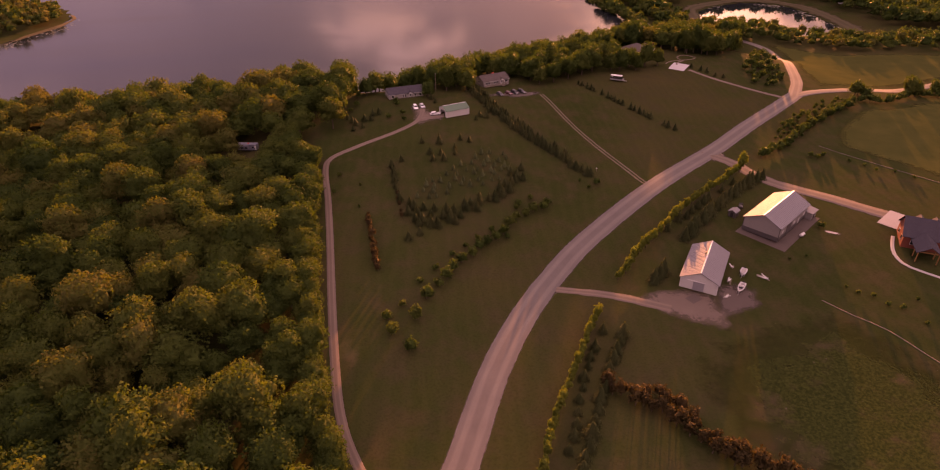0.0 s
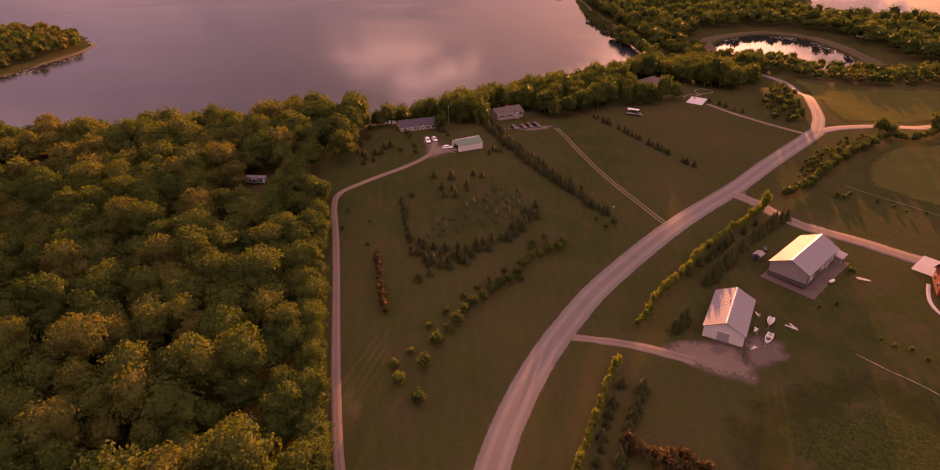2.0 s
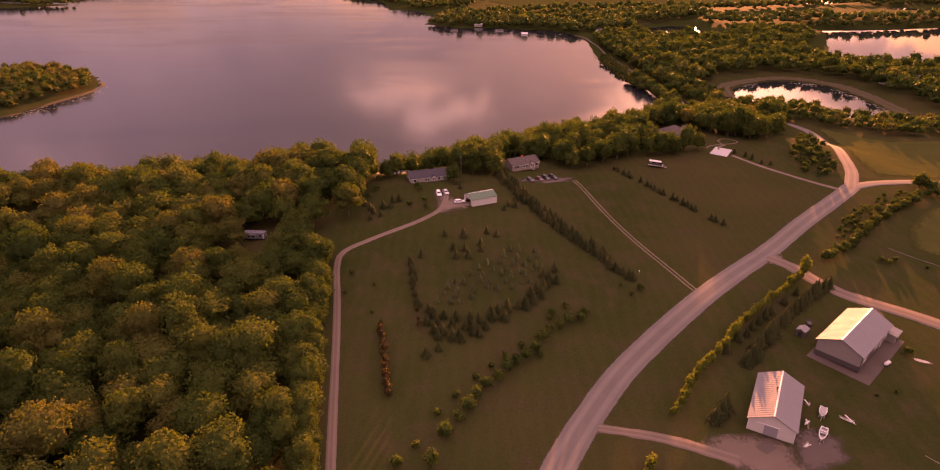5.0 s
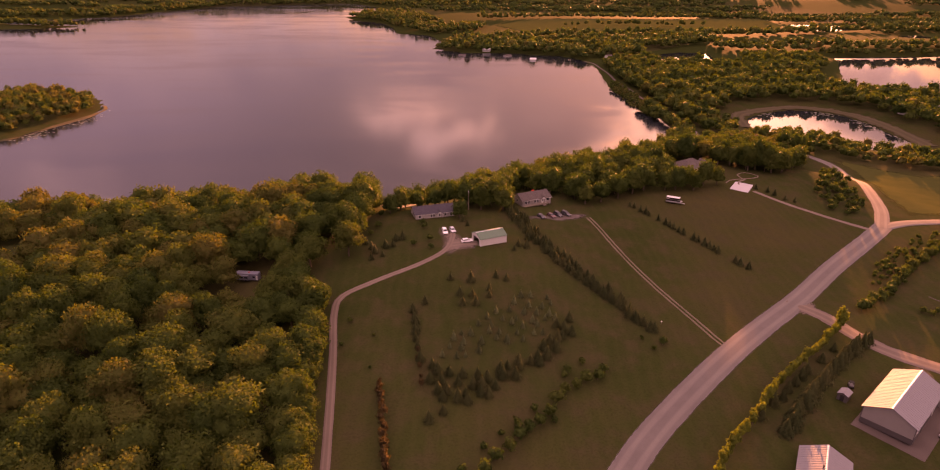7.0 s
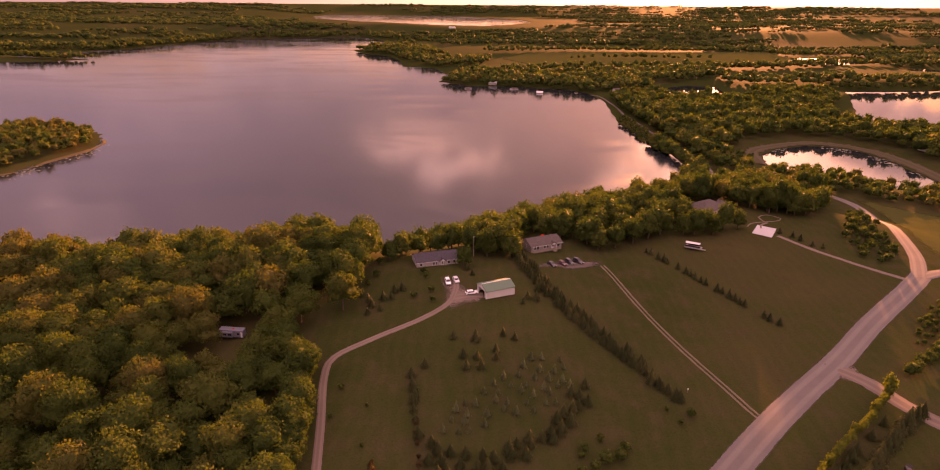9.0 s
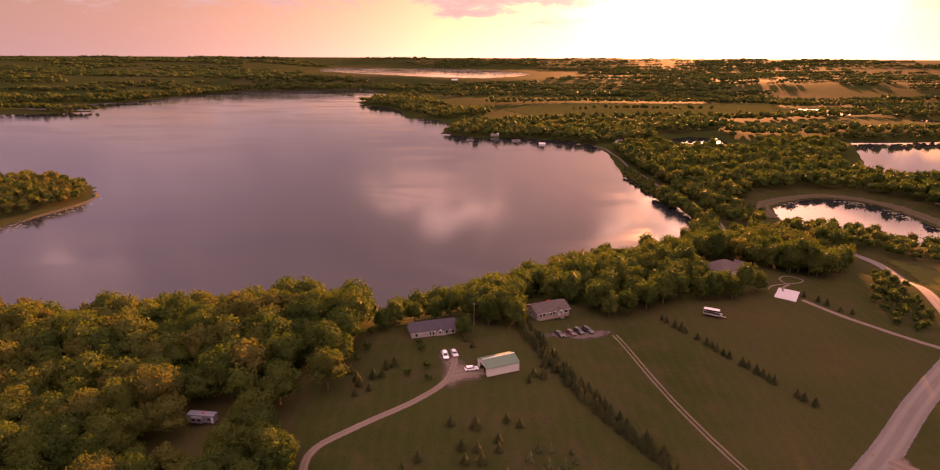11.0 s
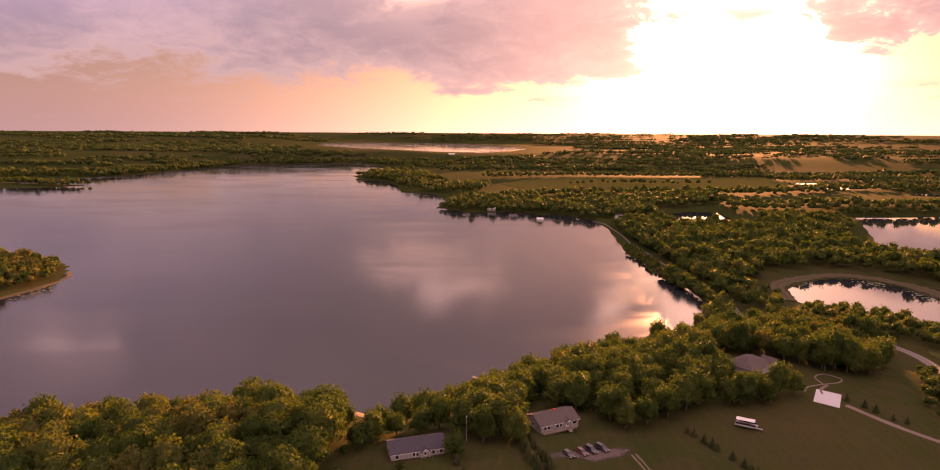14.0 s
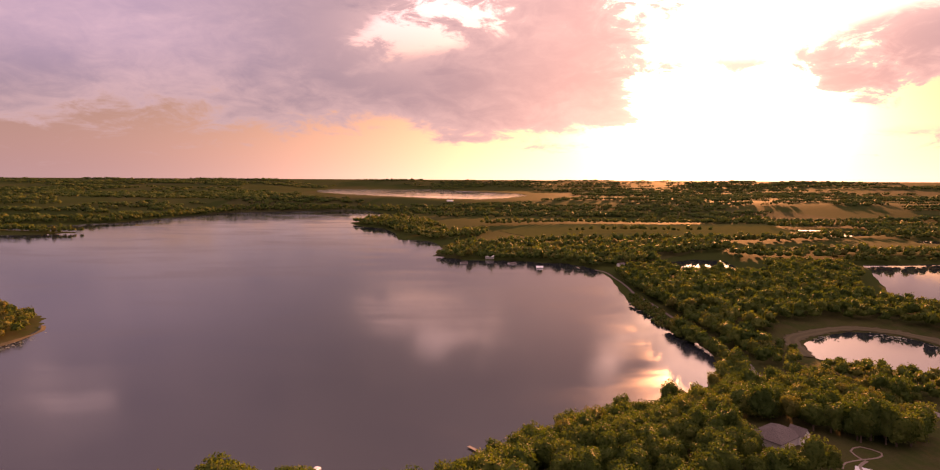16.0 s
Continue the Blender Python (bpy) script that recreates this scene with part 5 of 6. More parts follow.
def car(x, y, az, paint, label, tall=1.45, long=4.6, group="parked cars"):
    """A parked car: shaped body, cabin glass, wheels, lamps and bumpers."""
    c = root("car", x, y, az, None, label, "car", group)
    hl, w = long / 2, 0.9
    side = [(-hl, 0.35), (-hl, 0.82), (-hl + 0.15, 0.95), (hl - 1.25, 0.98), (hl - 0.15, 0.80), (hl, 0.62), (hl, 0.35)]
    bm = bmesh.new()
    slab(bm, [(px, 0, pz) for px, pz in side], (0, -w, 0), (0, w, 0))
    body = obj(bm, "body", paint, c, bevel=0.07, smooth=True)
    cab = [(-hl + 0.25, 0.94), (-hl + 0.65, tall), (0.35, tall), (hl - 1.2, 0.96)]
    lo = [[Vector((px, s * (w - 0.06 if pz < 1 else w - 0.22), pz)) for px, pz in cab] for s in (-1, 1)]
    faces = [lo[0], lo[1][::-1]] + [[lo[0][(i + 1) % 4], lo[0][i], lo[1][i], lo[1][(i + 1) % 4]] for i in range(4)]
    bm = bmesh.new()
    for f in faces:
        bm.faces.new([bm.verts.new(v) for v in f])
    bmesh.ops.remove_doubles(bm, verts=bm.verts[:], dist=0.001)
    cabin = obj(bm, "cabin", paint, body)
    for f in (faces[0], faces[1], faces[2], faces[4]):
        mid = sum(f, Vector()) / 4
        out = (mid - Vector((0, 0, 1.1))).normalized()
        bm = bmesh.new()
        slab(bm, [mid + (v - mid) * 0.86 for v in f], out * -0.01, out * 0.02)
        obj(bm, "window", CAR_GLASS, cabin)
    bm = bmesh.new()
    slab(bm, [(-hl + 0.6, -w + 0.2, tall), (0.4, -w + 0.2, tall), (0.4, w - 0.2, tall), (-hl + 0.6, w - 0.2, tall)], (0, 0, -0.02), (0, 0, 0.06))
    obj(bm, "roof", paint, body, bevel=0.03)
    for s in (-1, 1):
        for px in (-hl + 0.85, hl - 0.9):
            bm = bmesh.new()
            limb(bm, (px, s * w - 0.11 * s, 0.33), (px, s * w + 0.06 * s, 0.33), 0.33, 0.33, 16)
            t = obj(bm, "tyre", TYRE, c)
            bm = bmesh.new()
            limb(bm, (px, s * w, 0.33), (px, s * w + 0.08 * s, 0.33), 0.2, 0.17, 12)
            obj(bm, "rim", RIM, t)
        box_part("headlight", LAMP_CLEAR, body, hl - 0.08, hl + 0.02, *sorted((s * 0.5, s * 0.84)), 0.6, 0.74)
        box_part("tail_light", LAMP_RED, body, -hl - 0.02, -hl + 0.06, *sorted((s * 0.55, s * 0.86)), 0.68, 0.86)
    box_part("bumper", DARK, c, hl - 0.04, hl + 0.04, -0.8, 0.8, 0.36, 0.5, bevel=0.02)
    box_part("bumper", DARK, c, -hl - 0.04, -hl + 0.04, -0.8, 0.8, 0.36, 0.5, bevel=0.02)
    return c


def paint(name, colour):
    return plain_material(name, colour, 0.25, 0.0, 1.0, 0.08)


WHITE_PAINT, SILVER_PAINT = paint("white_car_paint", (0.72, 0.72, 0.72)), paint("silver_car_paint", (0.45, 0.46, 0.48))
BLACK_PAINT, RED_PAINT = paint("black_car_paint", (0.025, 0.024, 0.028)), paint("maroon_car_paint", (0.09, 0.025, 0.025))
car(-10.3, 234.4, 168, WHITE_PAINT, "white car parked nose-in on the gravel", 1.6, 5.0)
car(-7.2, 235.8, 162, SILVER_PAINT, "silver car beside the white one on gravel", 1.45, 4.4)
car(-1.2, 225.4, 75, WHITE_PAINT, "white sedan before the open shed", 1.42, 4.7)
car(31.6, 255.0, 152, BLACK_PAINT, "dark car on worn grass near the ranch house", 1.45, 4.6)
car(36.2, 257.0, 148, RED_PAINT, "maroon car in a row on worn grass", 1.45, 4.5)
car(39.4, 258.8, 146, BLACK_PAINT, "black van in a row on worn grass", 1.8, 4.9)
car(43.2, 260.4, 142, BLACK_PAINT, "black pickup at the end of the row", 1.75, 5.2)

HULL = plain_material("white_hull", (0.46, 0.45, 0.44), 0.3)
VINYL = plain_material("boat_vinyl", (0.28, 0.26, 0.25), 0.6)
STEEL = plain_material("galvanised_steel", (0.35, 0.35, 0.34), 0.45, 0.7)


def boat(x, y, az, label, cover=False, long=5.2):
    """A runabout on the ground: hull with a pointed bow, well, seats, screen and outboard."""
    b = root("motor_boat", x, y, az, None, label, "boat", "boats by the barn")
    hl = long / 2
    plan = [(-hl, 0.85), (-hl * 0.2, 1.0), (hl * 0.4, 0.85), (hl * 0.8, 0.4), (hl, 0.0)]
    rim = plan + [(px, -py) for px, py in plan[-2::-1]]
    bm = bmesh.new()
    top = [bm.verts.new((px, py, 0.95 + 0.12 * max(px, 0) / hl)) for px, py in rim]
    keel = [bm.verts.new((px * 0.92, py * 0.55, 0.3)) for px, py in rim]
    low = [bm.verts.new((px * 0.85, py * 0.08, 0.15)) for px, py in rim]
    well = [bm.verts.new((px * 0.8 - 0.1, py * 0.75, 0.96)) for px, py in rim]
    n = len(rim)
    for a, c in ((low, keel), (keel, top), (top, well)):
        for i in range(n):
            j = (i + 1) % n
            bm.faces.new((a[i], a[j], c[j], c[i]))
    bm.faces.new(low)
    hull = obj(bm, "hull", HULL, b)
    bm = bmesh.new()
    slab(bm, [(px * 0.8 - 0.1, py * 0.75, 0) for px, py in rim], (0, 0, 0.55 if not cover else 0.9), (0, 0, 0.6 if not cover else 1.12))
    obj(bm, "cover" if cover else "deck_floor", VINYL, b)
    if not cover:
        for px, py in ((-0.9, 0.35), (-0.9, -0.35), (0.2, 0.35), (0.2, -0.35)):
            box_part("seat", HULL, b, px - 0.25, px + 0.25, py - 0.25, py + 0.25, 0.6, 1.0, bevel=0.05)
        bm = bmesh.new()
        slab(bm, [(0.75, -0.65, 0.95), (0.95, 0, 0.95), (0.75, 0.65, 0.95), (0.55, 0.6, 1.35), (0.7, 0, 1.35), (0.55, -0.6, 1.35)], (0, 0, 0), (0.03, 0, 0))
        obj(bm, "windscreen", CAR_GLASS, hull)
    box_part("outboard_motor", DARK, b, -hl - 0.4, -hl + 0.05, -0.2, 0.2, 0.5, 1.35, bevel=0.06)
    # Trailer under it.
    for s in (-0.6, 0.6):
        box_part("trailer_rail", STEEL, b, -hl * 0.9, hl * 0.9, s - 0.05, s + 0.05, 0.2, 0.3)
        bm = bmesh.new()
        limb(bm, (-0.6, s * 1.7 - 0.1, 0.3), (-0.6, s * 1.7 + 0.1, 0.3), 0.3, 0.3, 14)
        obj(bm, "wheel", TYRE, b)
    box_part("trailer_tongue", STEEL, b, hl * 0.9, hl * 0.9 + 1.5, -0.05, 0.05, 0.22, 0.32)
    return b


boat(94.0, 110.0, 215, "covered white boat on bare ground", True, 4.4)
boat(90.0, 102.4, 218, "white motor boat with seats and outboard on a trailer", False, 5.6)

pontoon = root("pontoon_boat", 96.6, 275.8, 118, None, "white-roofed pontoon boat on a trailer in the field", "boat")
for s in (-0.95, 0.95):
    bm = bmesh.new()
    limb(bm, (-3.6, s, 1.0), (3.0, s, 1.0), 0.32, 0.32, 12)
    limb(bm, (3.0, s, 1.0), (3.8, s, 1.25), 0.32, 0.05, 12)
    obj(bm, "pontoon", STEEL, pontoon, smooth=True)
box_part("deck", VINYL, pontoon, -3.6, 3.4, -1.25, 1.25, 1.32, 1.42)
for s in (-1.2, 1.2):
    box_part("fence_panel", DARK, pontoon, -3.4, 3.0, s - 0.03, s + 0.03, 1.5, 2.1)
    for px in (-2.6, 1.6):
        box_part("canopy_post", STEEL, pontoon, px - 0.03, px + 0.03, s - 0.03, s + 0.03, 1.42, 3.1)
    bm = bmesh.new()
    limb(bm, (-0.5, s - 0.12, 0.35), (-0.5, s + 0.12, 0.35), 0.35, 0.35, 14)
    obj(bm, "wheel", TYRE, pontoon)
bm = bmesh.new()
slab(bm, [(-3.4, -1.3, 3.05), (-3.4, -0.6, 3.3), (-3.4, 0.6, 3.3), (-3.4, 1.3, 3.05)], (0, 0, 0), (6.0, 0, 0))
obj(bm, "canopy", TRIM, pontoon, "white canopy")
box_part("bench", VINYL, pontoon, -3.2, -2.4, -1.1, 1.1, 1.42, 1.9, bevel=0.06)
box_part("bench", VINYL, pontoon, 1.8, 2.8, -1.1, -0.4, 1.42, 1.9, bevel=0.06)
box_part("trailer_frame", STEEL, pontoon, -3.4, 5.2, -0.3, 0.3, 0.5, 0.66)

camper = root("camper_trailer", *CABIN, 96, None, "grey camper trailer with dark windows in a forest clearing", "camper")
CAMPER_SKIN = plain_material("camper_skin", (0.13, 0.14, 0.17), 0.5)
box_part("body", CAMPER_SKIN, camper, -4.2, 4.2, -1.25, 1.25, 0.6, 3.1, bevel=0.18)
box_part("slide_out", CAMPER_SKIN, camper, -2.6, 0.8, -2.0, -1.25, 0.9, 2.7, bevel=0.06)
for px, w, yy in ((-1.7, 1.1, -2.0), (0.0, 1.1, -2.0), (2.6, 0.9, -1.25)):
    box_part("window", GLASS, camper, px - w / 2, px + w / 2, yy - 0.03, yy + 0.01, 1.6, 2.2)
box_part("door", TRIM, camper, 3.4, 4.0, -1.29, -1.24, 0.8, 2.6)
box_part("roof_vent", RED_CLOTH, camper, 0.2, 0.8, -0.3, 0.3, 3.08, 3.28)
for px in (-0.6, 0.6):
    for s in (-1.1, 1.1):
        bm = bmesh.new()
        limb(bm, (px, s - 0.12, 0.38), (px, s + 0.12, 0.38), 0.38, 0.38, 14)
        obj(bm, "wheel", TYRE, camper)

# At the lake: dock, boat lift with canopy, moored boats.
for x, y, az, l, label in ((-130, 326, 20, 14, "pale wooden dock reaching into the lake"), (-92, 331, 10, 12, "wooden dock behind the lakeside trees"), (121, 436, 300, 8, "short dark dock at the shore"), (8, 362, 320, 12, "wooden dock below the houses")):
    d = root("dock", x, y, az, 0.0, label, "dock")
    n = int(l / 0.35)
    for i in range(n):
        box_part("plank", DECK_WOOD, d, i * 0.35 - 2, i * 0.35 - 1.69, -0.8, 0.8, 0.62, 0.68)
    for i in range(0, n, 8):
        for s in (-0.75, 0.75):
            box_part("pile", DECK_WOOD, d, i * 0.35 - 2, i * 0.35 - 1.88, s - 0.06, s + 0.06, -2.0, 0.95)
lift = root("boat_lift", -61, 339, 15, 0.0, "boat lift with white barrel canopy beside the shore", "boat lift")
for px in (-2.6, 2.6):
    for s in (-1.4, 1.4):
        box_part("post", STEEL, lift, px - 0.06, px + 0.06, s - 0.06, s + 0.06, -2.0, 3.4)
bm = bmesh.new()
arc = [(1.6 * math.sin(a), 3.1 + 1.0 * math.cos(a)) for a in np.linspace(-1.45, 1.45, 9)]
slab(bm, [(0, py, pz) for py, pz in arc] + [(0, py * 0.96, pz - 0.06) for py, pz in arc[::-1]], (-3.2, 0, 0), (3.2, 0, 0))
obj(bm, "canopy", TRIM, lift, "white barrel canopy")
box_part("boat_hull", TIMBER, lift, -2.4, 2.6, -0.9, 0.9, 0.5, 1.3, bevel=0.2)

# Garden bed before the hip-roofed house, planters and yard clutter.
ribbon("garden_path", [(134, 308), (138, 313), (146, 316), (153, 318), (157, 322), (152, 327), (146, 323), (146, 316)], 0.8, LANE_GRAVEL, "curving stone border of a garden bed", "path", 0.12, 0.02, hard=True)
ribbon("garden_walk", [(140, 306), (142, 311), (147, 315)], 1.4, LANE_GRAVEL, "short pale garden walk", "path", 0.13, 0.02, hard=True)
patch("planting_bed", 133.8, 130.0, 3.6, 1.0, 150, CONCRETE, "long stone-edged planting bed in the lawn", "bed", 0.08, 0.1, seed=21)
ROCK = gravel_material("field_stone", (0.24, 0.21, 0.18), (0.36, 0.32, 0.28))


def stone(x, y, size, seed):
    rng = np.random.default_rng(seed)
    bm = bmesh.new()
    bmesh.ops.create_icosphere(bm, subdivisions=2, radius=size)
    for v in bm.verts:
        v.co *= 1 + rng.uniform(-0.16, 0.16)
        v.co.z *= 0.65
    me = bpy.data.meshes.new("stone")
    bm.to_mesh(me)
    bm.free()
    me.materials.append(ROCK)
    ob = new("stone", me)
    ob.location = (x, y, float(height(x, y)) + size * 0.3)
    return tagged(ob, "rounded pale field stone in the grass", "stone")


for i, (x, y, s) in enumerate(((107.6, 118.5, 0.45), (106.2, 117.6, 0.35), (61, 184.5, 0.4), (60, 186, 0.3), (158.5, 251.5, 0.6), (150, 188.6, 0.45), (157.8, 205, 0.5), (122, 97, 0.3), (124, 104, 0.35), (112, 112, 0.3), (150, 320, 0.6), (153, 324, 0.5), (148, 321, 0.5))):
    stone(x, y, s, 30 + i)


def pile(name, x, y, az, mats, label, n, seed, long=2.2):
    """A heap of boards and odds and ends."""
    rng = random.Random(seed)
    p = root(name, x, y, az, None, label, "pile")
    for i in range(n):
        w, l = rng.uniform(0.12, 0.3), rng.uniform(0.5, 1.0) * long
        px, py = rng.uniform(-0.5, 0.5), rng.uniform(-0.5, 0.5)
        b = box_part("board", rng.choice(mats), p, -l / 2, l / 2, -w / 2, w / 2, 0, 0.07)
        b.location, b.rotation_euler = (px, py, 0.02 + 0.075 * i), (0, 0, rng.uniform(-0.5, 0.5))
    return p


pile("lumber_pile", 99.2, 107.6, 150, [TRIM, DECK_WOOD], "pale boards lying in the grass", 7, 1, 4.5)
pile("pallet_stack", 88.0, 106.4, 35, [DECK_WOOD, TRIM, DARK], "stack of pallets and scrap beside the barn", 14, 2)
pile("scrap_pile", 84.2, 99.4, 60, [TRIM, DECK_WOOD], "scrap boards at the barn corner", 8, 3, 2.5)
pile("board_pile", 92.0, 113.6, 20, [TRIM, DECK_WOOD], "few boards behind the covered boat", 6, 4)
post = root("mailbox", 62.5, 176.4, 40, None, "white mailbox on a wooden post by the field", "mailbox")
box_part("post", DECK_WOOD, post, -0.06, 0.06, -0.06, 0.06, -0.3, 1.1)
box_part("box", TRIM, post, -0.3, 0.3, -0.13, 0.13, 1.1, 1.4, bevel=0.05)
pole = root("utility_pole", -0.5, 262.0, 0, None, "grey wooden utility pole beside the ranch house", "pole")
bm = bmesh.new()
limb(bm, (0, 0, -0.5), (0, 0, 8.5), 0.16, 0.11, 8)
obj(bm, "shaft", DECK_WOOD, pole)
box_part("cap", TRIM, pole, -0.2, 0.2, -0.12, 0.12, 8.3, 8.7)

# ---- rows, hedges and single shrubs --------------------------------------


def row(kind, points, gap, scale, jitter=0.4, label="", group="", skip=0.0, stretch=1.0):
    """Trees planted along a line."""
    line = smooth_line(points, 0.5)
    far, last = 0.0, None
    for p in line:
        if last is not None:
            far += float(np.linalg.norm(p - last))
        if last is None or far >= gap:
            far = 0.0
            if dice.random() >= skip:
                tree(kind, p[0] + dice.uniform(-jitter, jitter), p[1] + dice.uniform(-jitter, jitter), dice.uniform(*scale), label, group, stretch=stretch)
        last = p


row("poplar", [(53.8, 108.7), (62.9, 120.8), (71.8, 130.2), (84.7, 143.9), (94.8, 153.4), (108.4, 164.3), (121, 176)], 2.1, (0.9, 1.2), 0.4, "yellow-green poplar in a windbreak row", "north windbreak")
for x, y, s in ((218, 257, 0.78), (221, 259, 0.6), (252, 262, 1.0), (257, 264, 0.85), (270, 266, 0.8)):
    tree("mid", x, y, s, "leafy tree standing in the roadside hedge")
tree("poplar", 123, 178.5, 1.6), tree("poplar", 121.5, 176.2, 1.4)
row("spruce", [(64.9, 108), (69.2, 112.3)], 2.6, (0.8, 0.95), 0.3, "dark spruce beside the poplars", "north spruces")
row("spruce", [(82, 129.5), (90.2, 137.9), (99.2, 147.1), (108.1, 155.1), (119.1, 164.1), (127.3, 169.5)], 3.2, (0.75, 1.05), 0.4, "blue-green spruce beside the poplars", "north spruces")
row("spruce", [(78, 135), (92, 147), (106, 159), (116, 168)], 4.0, (0.5, 0.75), 0.5, "small dark spruce between the rows", "north spruces", 0.2)
row("poplar", [(18, 38), (19.9, 42.9), (23.6, 53), (26.9, 59.8), (30.6, 67.3), (35.9, 77.7), (40.4, 87.1), (44.5, 93.4)], 1.9, (0.75, 1.05), 0.35, "yellow-green poplar in a windbreak row", "south windbreak")
row("spruce", [(27, 38), (29.1, 42.9), (31.8, 49), (36.3, 59.2), (39.6, 66.7), (44.1, 75), (49.3, 85.3)], 3.3, (0.6, 0.85), 0.4, "young grey-green spruce in a row", "south spruces", 0.1)
row("spruce", [(25, 43), (29.1, 52.6), (33.2, 65.1), (37.8, 75.4), (44, 87)], 3.6, (0.4, 0.65), 0.4, "young dark spruce in a row", "south spruces", 0.15)
row("pine", [(39.1, 64.8), (45.5, 60.4), (50.1, 56.4), (55.3, 50.8), (59.6, 43.9), (67.2, 39.7), (76, 35)], 1.7, (1.1, 1.6), 0.9, "rusty pine in an uneven hedge", "south pines")
row("pine", [(49, 62.1), (55, 57.9), (58.2, 47.2), (66, 43)], 2.0, (1.0, 1.5), 0.9, "rusty pine in an uneven hedge", "south pines")
row("pine", [(-25.5, 143), (-24.8, 138), (-23.3, 131), (-21.9, 122.5), (-20.5, 113)], 1.7, (0.7, 1.05), 0.5, "rusty pine in a short field row", "field pines")
row("pine", [(-15.7, 158), (-14.6, 147.8), (-13.7, 141.4)], 3.5, (0.5, 0.75), 0.4, "rusty pine in a short field row", "field pines")
for x, y, s in ((36.7, 149.7, 1.0), (33, 148.5, 1.1), (26.2, 144.3, 0.9), (23.5, 140, 1.2), (20.9, 135, 1.2), (18, 131.5, 1.1), (15, 129.5, 1.0), (12.2, 126.7, 1.2), (9.5, 122.5, 1.1), (5.8, 119, 1.1), (3, 114.5, 1.1),
                (0.9, 110.5, 1.2), (-1.5, 106.5, 0.9), (-5.2, 101, 1.2), (-8.1, 92, 1.25), (-14.4, 86, 1.1), (-9.5, 80, 1.1), (-16.3, 91.5, 0.9), (30, 146, 0.9), (28, 152, 0.8), (39, 153, 0.8)):
    tree("bush", x, y, s * 1.35, "rounded shrub in a diagonal field row", "diagonal shrub row")
PALE_ROWS = [(-12, 155), (-6, 165.7), (22, 192), (31, 182), (24, 169), (-7, 152)]
for x, y in scatter(PALE_ROWS, 4.4, 43):
    tree("young", x, y, dice.uniform(0.8, 1.25), "young pale spruce in a plantation", "spruce plantation")
DARK_ROWS = [(-16, 158), (-13, 144), (-7, 131), (6, 141), (23, 157), (34, 171), (33, 181), (22.8, 165), (6, 148), (-8, 149)]
for x, y in scatter(DARK_ROWS, 3.9, 44):
    tree("spruce", x, y, dice.uniform(0.5, 0.72), "dark brown-green spruce in a plantation", "dark plantation")
for x, y, s in ((0.1, 194.8, 0.7), (6.4, 189.4, 0.5), (12.7, 196.3, 0.5), (-2.7, 181.1, 0.55), (1.7, 181.4, 0.6), (-15.2, 181.9, 0.5), (-11.1, 130.1, 0.6)):
    tree("spruce", x, y, s, "single dark spruce above the plantation")
row("spruce", [(-18.5, 177.2), (-17, 168), (-16, 160)], 2.6, (0.4, 0.6), 0.6, "dark young spruce at the plantation", "plantation edge")
row("spruce", [(-4.6, 187.2), (9.8, 186)], 5.0, (0.4, 0.6), 1.0, "dark young spruce at the plantation", "plantation edge")
row("spruce", [(16.5, 264), (23.9, 235.3), (33.2, 212.3), (42.3, 197.4), (50.8, 184.6), (59.5, 171)], 1.7, (0.5, 0.72), 0.9, "dark spruce in a long hedgerow", "long hedgerow")
row("spruce", [(19.5, 264), (27, 236), (36, 214), (45.3, 199), (54, 186)], 1.9, (0.45, 0.65), 1.1, "dark spruce in a long hedgerow", "long hedgerow", 0.1)
row("spruce", [(75.1, 272), (85.3, 252.4), (96, 237.1), (109.6, 217.8)], 2.2, (0.42, 0.58), 0.5, "low dark spruce in a field hedge", "field hedge", 0.1)
for x, y, s in ((-36.3, 215.7, 0.6), (-32.8, 220, 0.62), (-29.4, 226.2, 0.6), (-36.9, 210.4, 0.45), (-26.9, 227.9, 0.6), (-40.5, 223.2, 0.5), (-33, 213, 0.42), (-38, 219, 0.55), (-30, 221, 0.5), (-3, 247, 0.55), (-1, 242, 0.4),
                (19, 223, 0.55), (22, 222, 0.6), (17, 219, 0.4), (23, 229, 0.6), (26, 226, 0.55), (-7, 196, 0.5), (9, 198, 0.5), (12, 232, 0.4)):
    tree("spruce", x, y, s, "pointed garden spruce in mown grass", "garden spruces")
for x, y, s in ((-18.9, 238.7, 1.0), (-15.9, 226.3, 1.1), (-20, 243, 1.1), (-22, 222, 1.0), (-15, 219, 0.9), (-38.4, 171.9, 0.8), (-39, 160, 0.6), (-30, 165, 0.5), (-29, 150, 0.45), (-38, 240, 1.1), (-38.5, 252, 1.2), (-38, 262, 1.1), (-40, 232, 0.9),
                (60, 166, 1.1), (56.5, 163, 0.7), (54, 168, 0.6), (157.9, 188.9, 1.0), (162.9, 188.6, 1.0), (160, 187, 0.9), (171.5, 183.1, 0.6), (175, 178.2, 0.6), (177.4, 174, 0.6), (184, 172, 0.6), (188, 166, 0.6), (121.7, 100.4, 0.5), (123.6, 97.4, 0.6), (127.2, 95.7, 0.7),
                (129, 91.4, 0.65), (132.5, 89.8, 0.7), (131.5, 133, 1.1), (139, 93, 0.5), (135, 83, 0.5), (118, 117, 0.45), (112, 116, 0.4)):
    tree("bush", x, y, s, "single leafy shrub in the lawn")
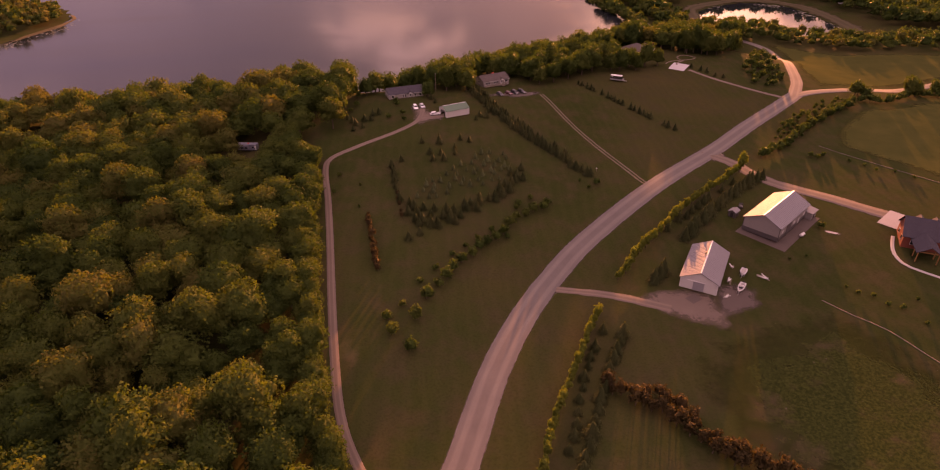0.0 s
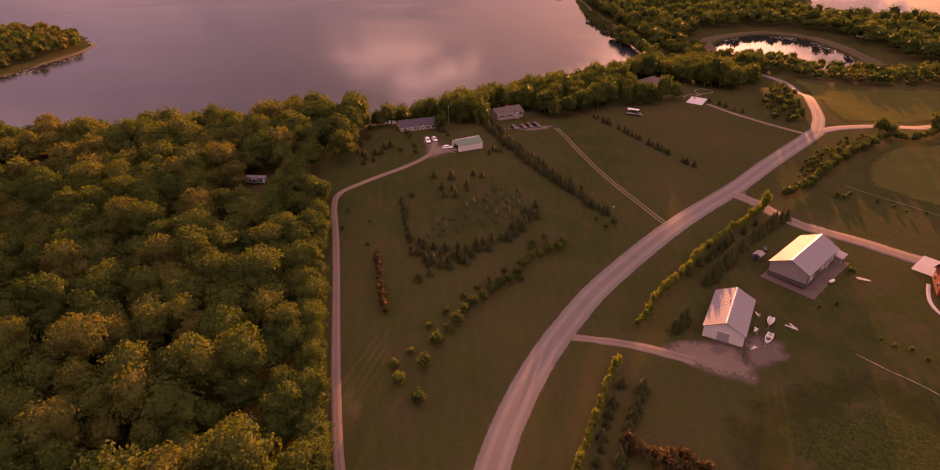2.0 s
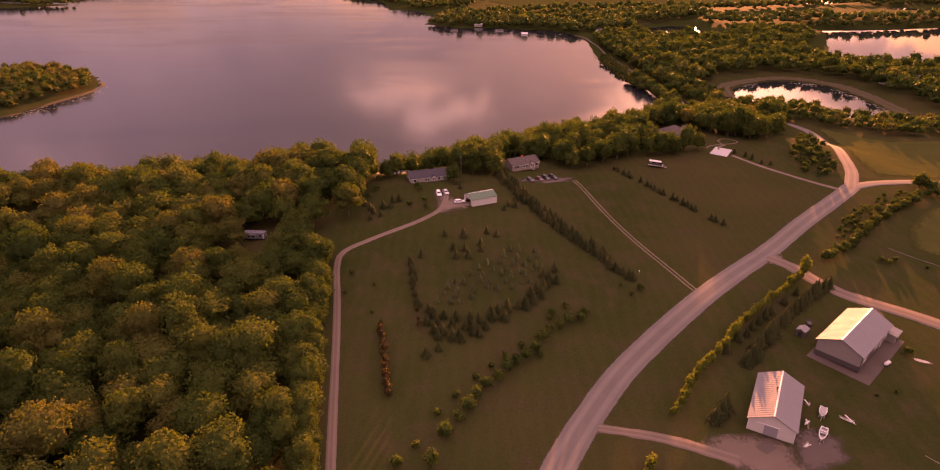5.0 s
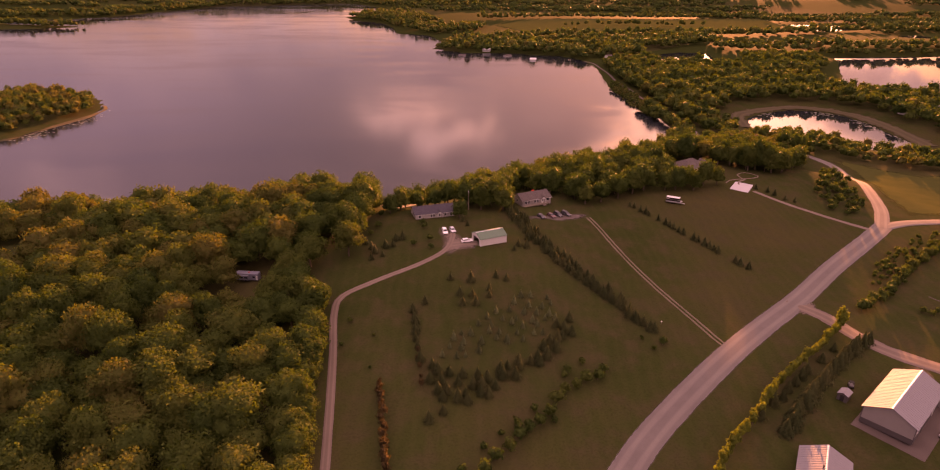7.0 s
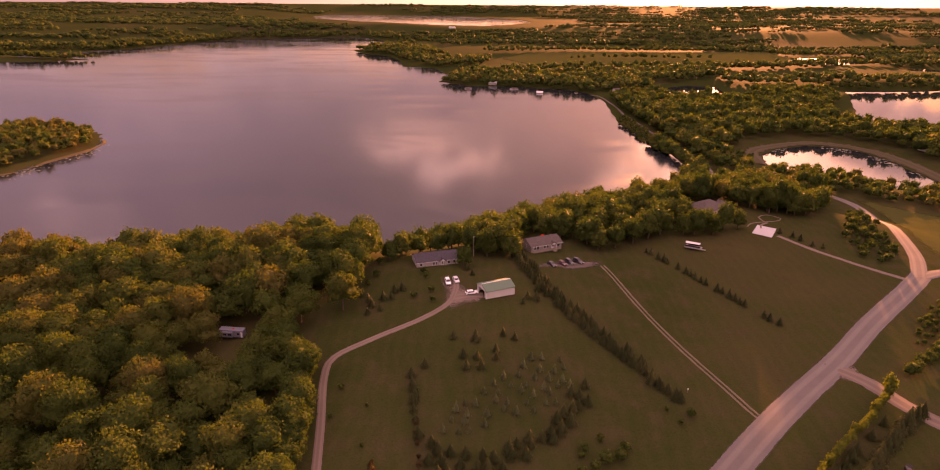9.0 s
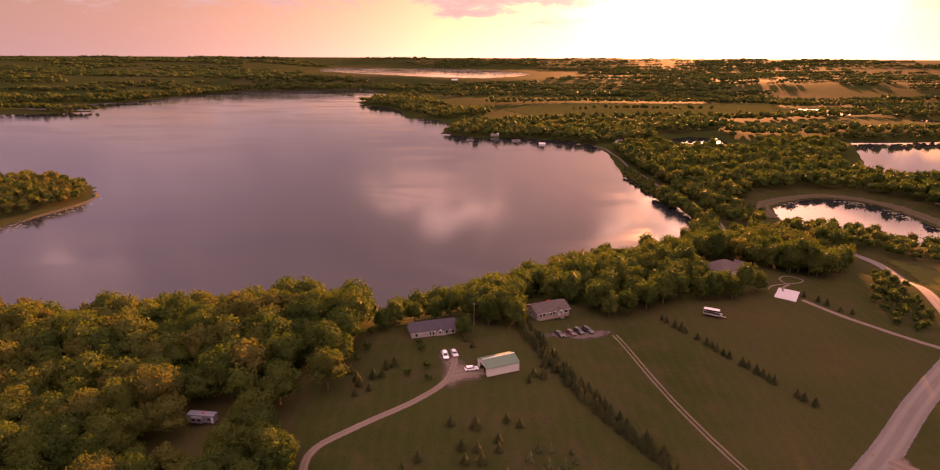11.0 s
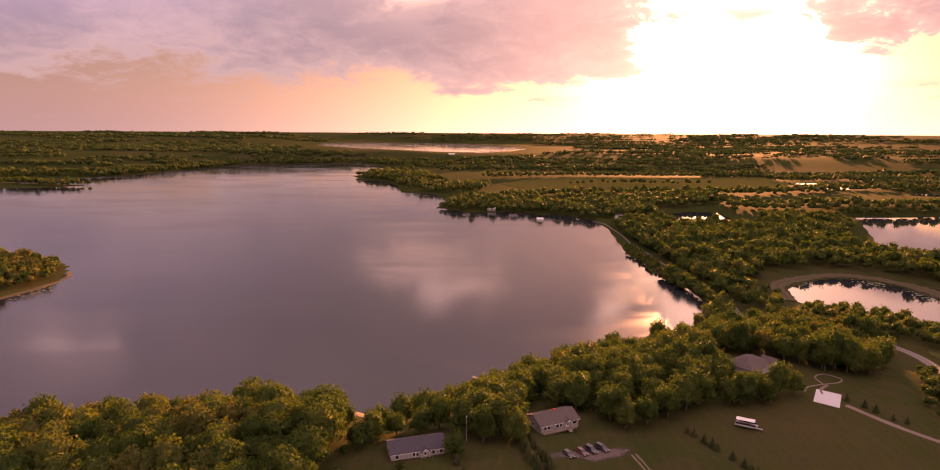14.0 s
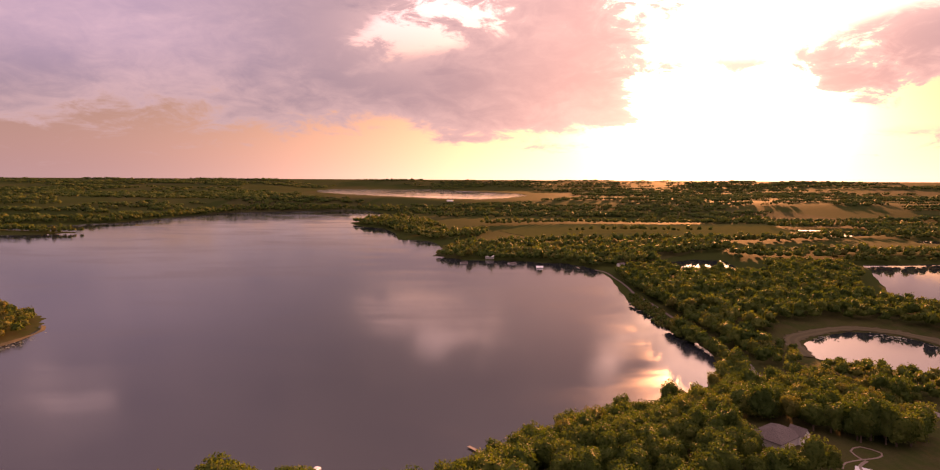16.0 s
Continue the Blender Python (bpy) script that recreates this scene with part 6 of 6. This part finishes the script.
row("bush", [(137.4, 190.1), (157.2, 204), (170.7, 217), (188.7, 230), (205, 241), (214.5, 248), (229, 246), (255.8, 262), (285, 262), (330, 275)], 2.4, (0.9, 1.8), 1.0, "sunlit shrub in a roadside hedge", "roadside hedge")
for x, y in scatter([(150, 206), (160, 222), (175, 234), (192, 246), (212, 255), (206, 243), (190, 230), (172, 216)], 3.6, 41):
    tree("bush", x, y, dice.uniform(0.6, 1.1), "dry golden shrub on the rough verge", "rough verge")
for x, y, s in ((221, 254, 2.0), (224, 256, 1.7), (262, 270, 2.2), (266, 281, 2.4), (184.7, 307.6, 1.7), (190.9, 297.5, 1.6), (193, 287.2, 1.3), (183.9, 276, 1.2), (182.3, 286.7, 1.5), (187, 303, 1.6), (196, 310, 1.5), (178, 300, 1.4), (202, 325, 1.6), (207, 338, 1.7), (192, 318, 1.6)):
    tree("bush", x, y, s * 1.1, "tall sunlit shrub near the road fork")
row("spruce", [(147, 300), (154, 290), (163, 281)], 5, (0.4, 0.55), 1.0, "small spruce along the house drive", "drive spruces")
for x, y in scatter([(176, 268), (192, 284), (203, 312), (212, 342), (204, 346), (186, 316), (176, 296), (170, 280)], 4.6, 45):
    tree("bush", x, y, dice.uniform(0.7, 1.5), "feathery sunlit shrub between drive and road", "fork shrubs")
for x, y in ((22, 133), (17, 136.5), (12, 131), (7.5, 127), (3, 122), (-2.5, 114.5), (-7, 108), (-12, 97), (27, 150), (33, 156)):
    tree("bush", x, y, dice.uniform(0.7, 1.0), "small shrub behind a diagonal field row", "diagonal shrub row")

# ---- far woods -----------------------------------------------------------


def strip(points, wide):
    """An outline round a line of places."""
    p = np.array(points, float)
    along = np.gradient(p, axis=0)
    side = np.stack([along[:, 1], -along[:, 0]], 1) / np.linalg.norm(along, axis=1)[:, None] * wide / 2
    return [tuple(q) for q in p + side] + [tuple(q) for q in (p - side)[::-1]]


FAR_SCALE = (0.85, 1.35)
spots = np.concatenate([
    scatter([(-52, 1036), (-18, 952), (53, 922), (100, 914), (150, 916), (260, 935), (270, 1010), (420, 1060), (420, 1180), (220, 1150), (60, 1160), (-28, 1180), (-30, 1120)], 12, 51),
    scatter([(-86, 1268), (-60, 1262), (20, 1290), (40, 1400), (-150, 1400)], 13, 52),
    scatter([(-160, 1415), (-100, 1410), (-60, 1500), (-190, 1760), (-260, 1780), (-308, 1695), (-262, 1590), (-200, 1544)], 13, 53),
    scatter([(-845, 1350), (-812, 1392), (-900, 1415), (-1000, 1430), (-1040, 1380)], 11, 54),
    scatter(strip([(-1500, 1640), (-1110, 1580), (-960, 1640), (-910, 1720), (-870, 1920), (-790, 2170), (-600, 2250), (-380, 2340), (-250, 2150), (-160, 2100), (60, 1950)], 60), 15, 55),
    scatter(strip([(390, 1010), (560, 985), (760, 1010), (900, 1060), (1100, 1080)], 70), 14, 56),
    scatter(strip([(700, 1330), (800, 1300), (960, 1330), (1200, 1380)], 50), 15, 57),
    scatter(strip([(720, 1570), (900, 1580), (1200, 1500)], 50), 15, 58),
    scatter(strip([(60, 1190), (300, 1230), (520, 1200), (700, 1260)], 60), 15, 59),
    scatter(strip([(30, 1560), (240, 1630), (480, 1670), (800, 1760)], 46), 15, 60),
    scatter(strip([(180, 1400), (330, 1425), (520, 1400)], 9), 13, 62),
    scatter([(420, 350), (700, 420), (700, 560), (560, 560), (450, 480)], 14, 61),
])
dry = np.ones(len(spots), bool)
for outline in (LAKE + LAKE_FAR, EAST_LAKE, MARSH, SLOUGH, CREEK):
    dry &= edge_distance(spots[:, 0], spots[:, 1], outline) > 2
thicket("far_woods", spots[dry], "far", "wooded shores and points across the lake", 79, (0.95, 1.6))
rng = np.random.default_rng(77)
copses = []
for i in range(300):
    a, r = rng.uniform(-0.72, 0.72), 1650 + 3100 * rng.uniform(0, 1) ** 0.9
    cx, cy, turn = math.sin(a) * r * 1.05, math.cos(a) * r, rng.uniform(-0.2, 0.2)
    l, w = rng.uniform(150, 620), rng.uniform(25, 150)
    c, s = math.cos(turn), math.sin(turn)
    outline = [(cx + c * u * l - s * v * w, cy + s * u * l + c * v * w) for u, v in ((-0.5, -0.4), (0.1, -0.5), (0.5, -0.2), (0.45, 0.45), (-0.1, 0.5), (-0.5, 0.35))]
    copses.append(scatter(outline, 40, 100 + i))
spots = np.concatenate(copses)
dry = np.ones(len(spots), bool)
for outline in (LAKE + LAKE_FAR, FAR_LAKE, EAST_LAKE, MARSH, SLOUGH, CREEK):
    dry &= edge_distance(spots[:, 0], spots[:, 1], outline) > 16
dry &= (edge_distance(spots[:, 0], spots[:, 1], FAR_LAKE) > 240) | (spots[:, 1] > 3900)
thicket("far_copses", spots[dry], "copse", "far copses and hedges in the evening farmland", 80, (0.7, 1.2))
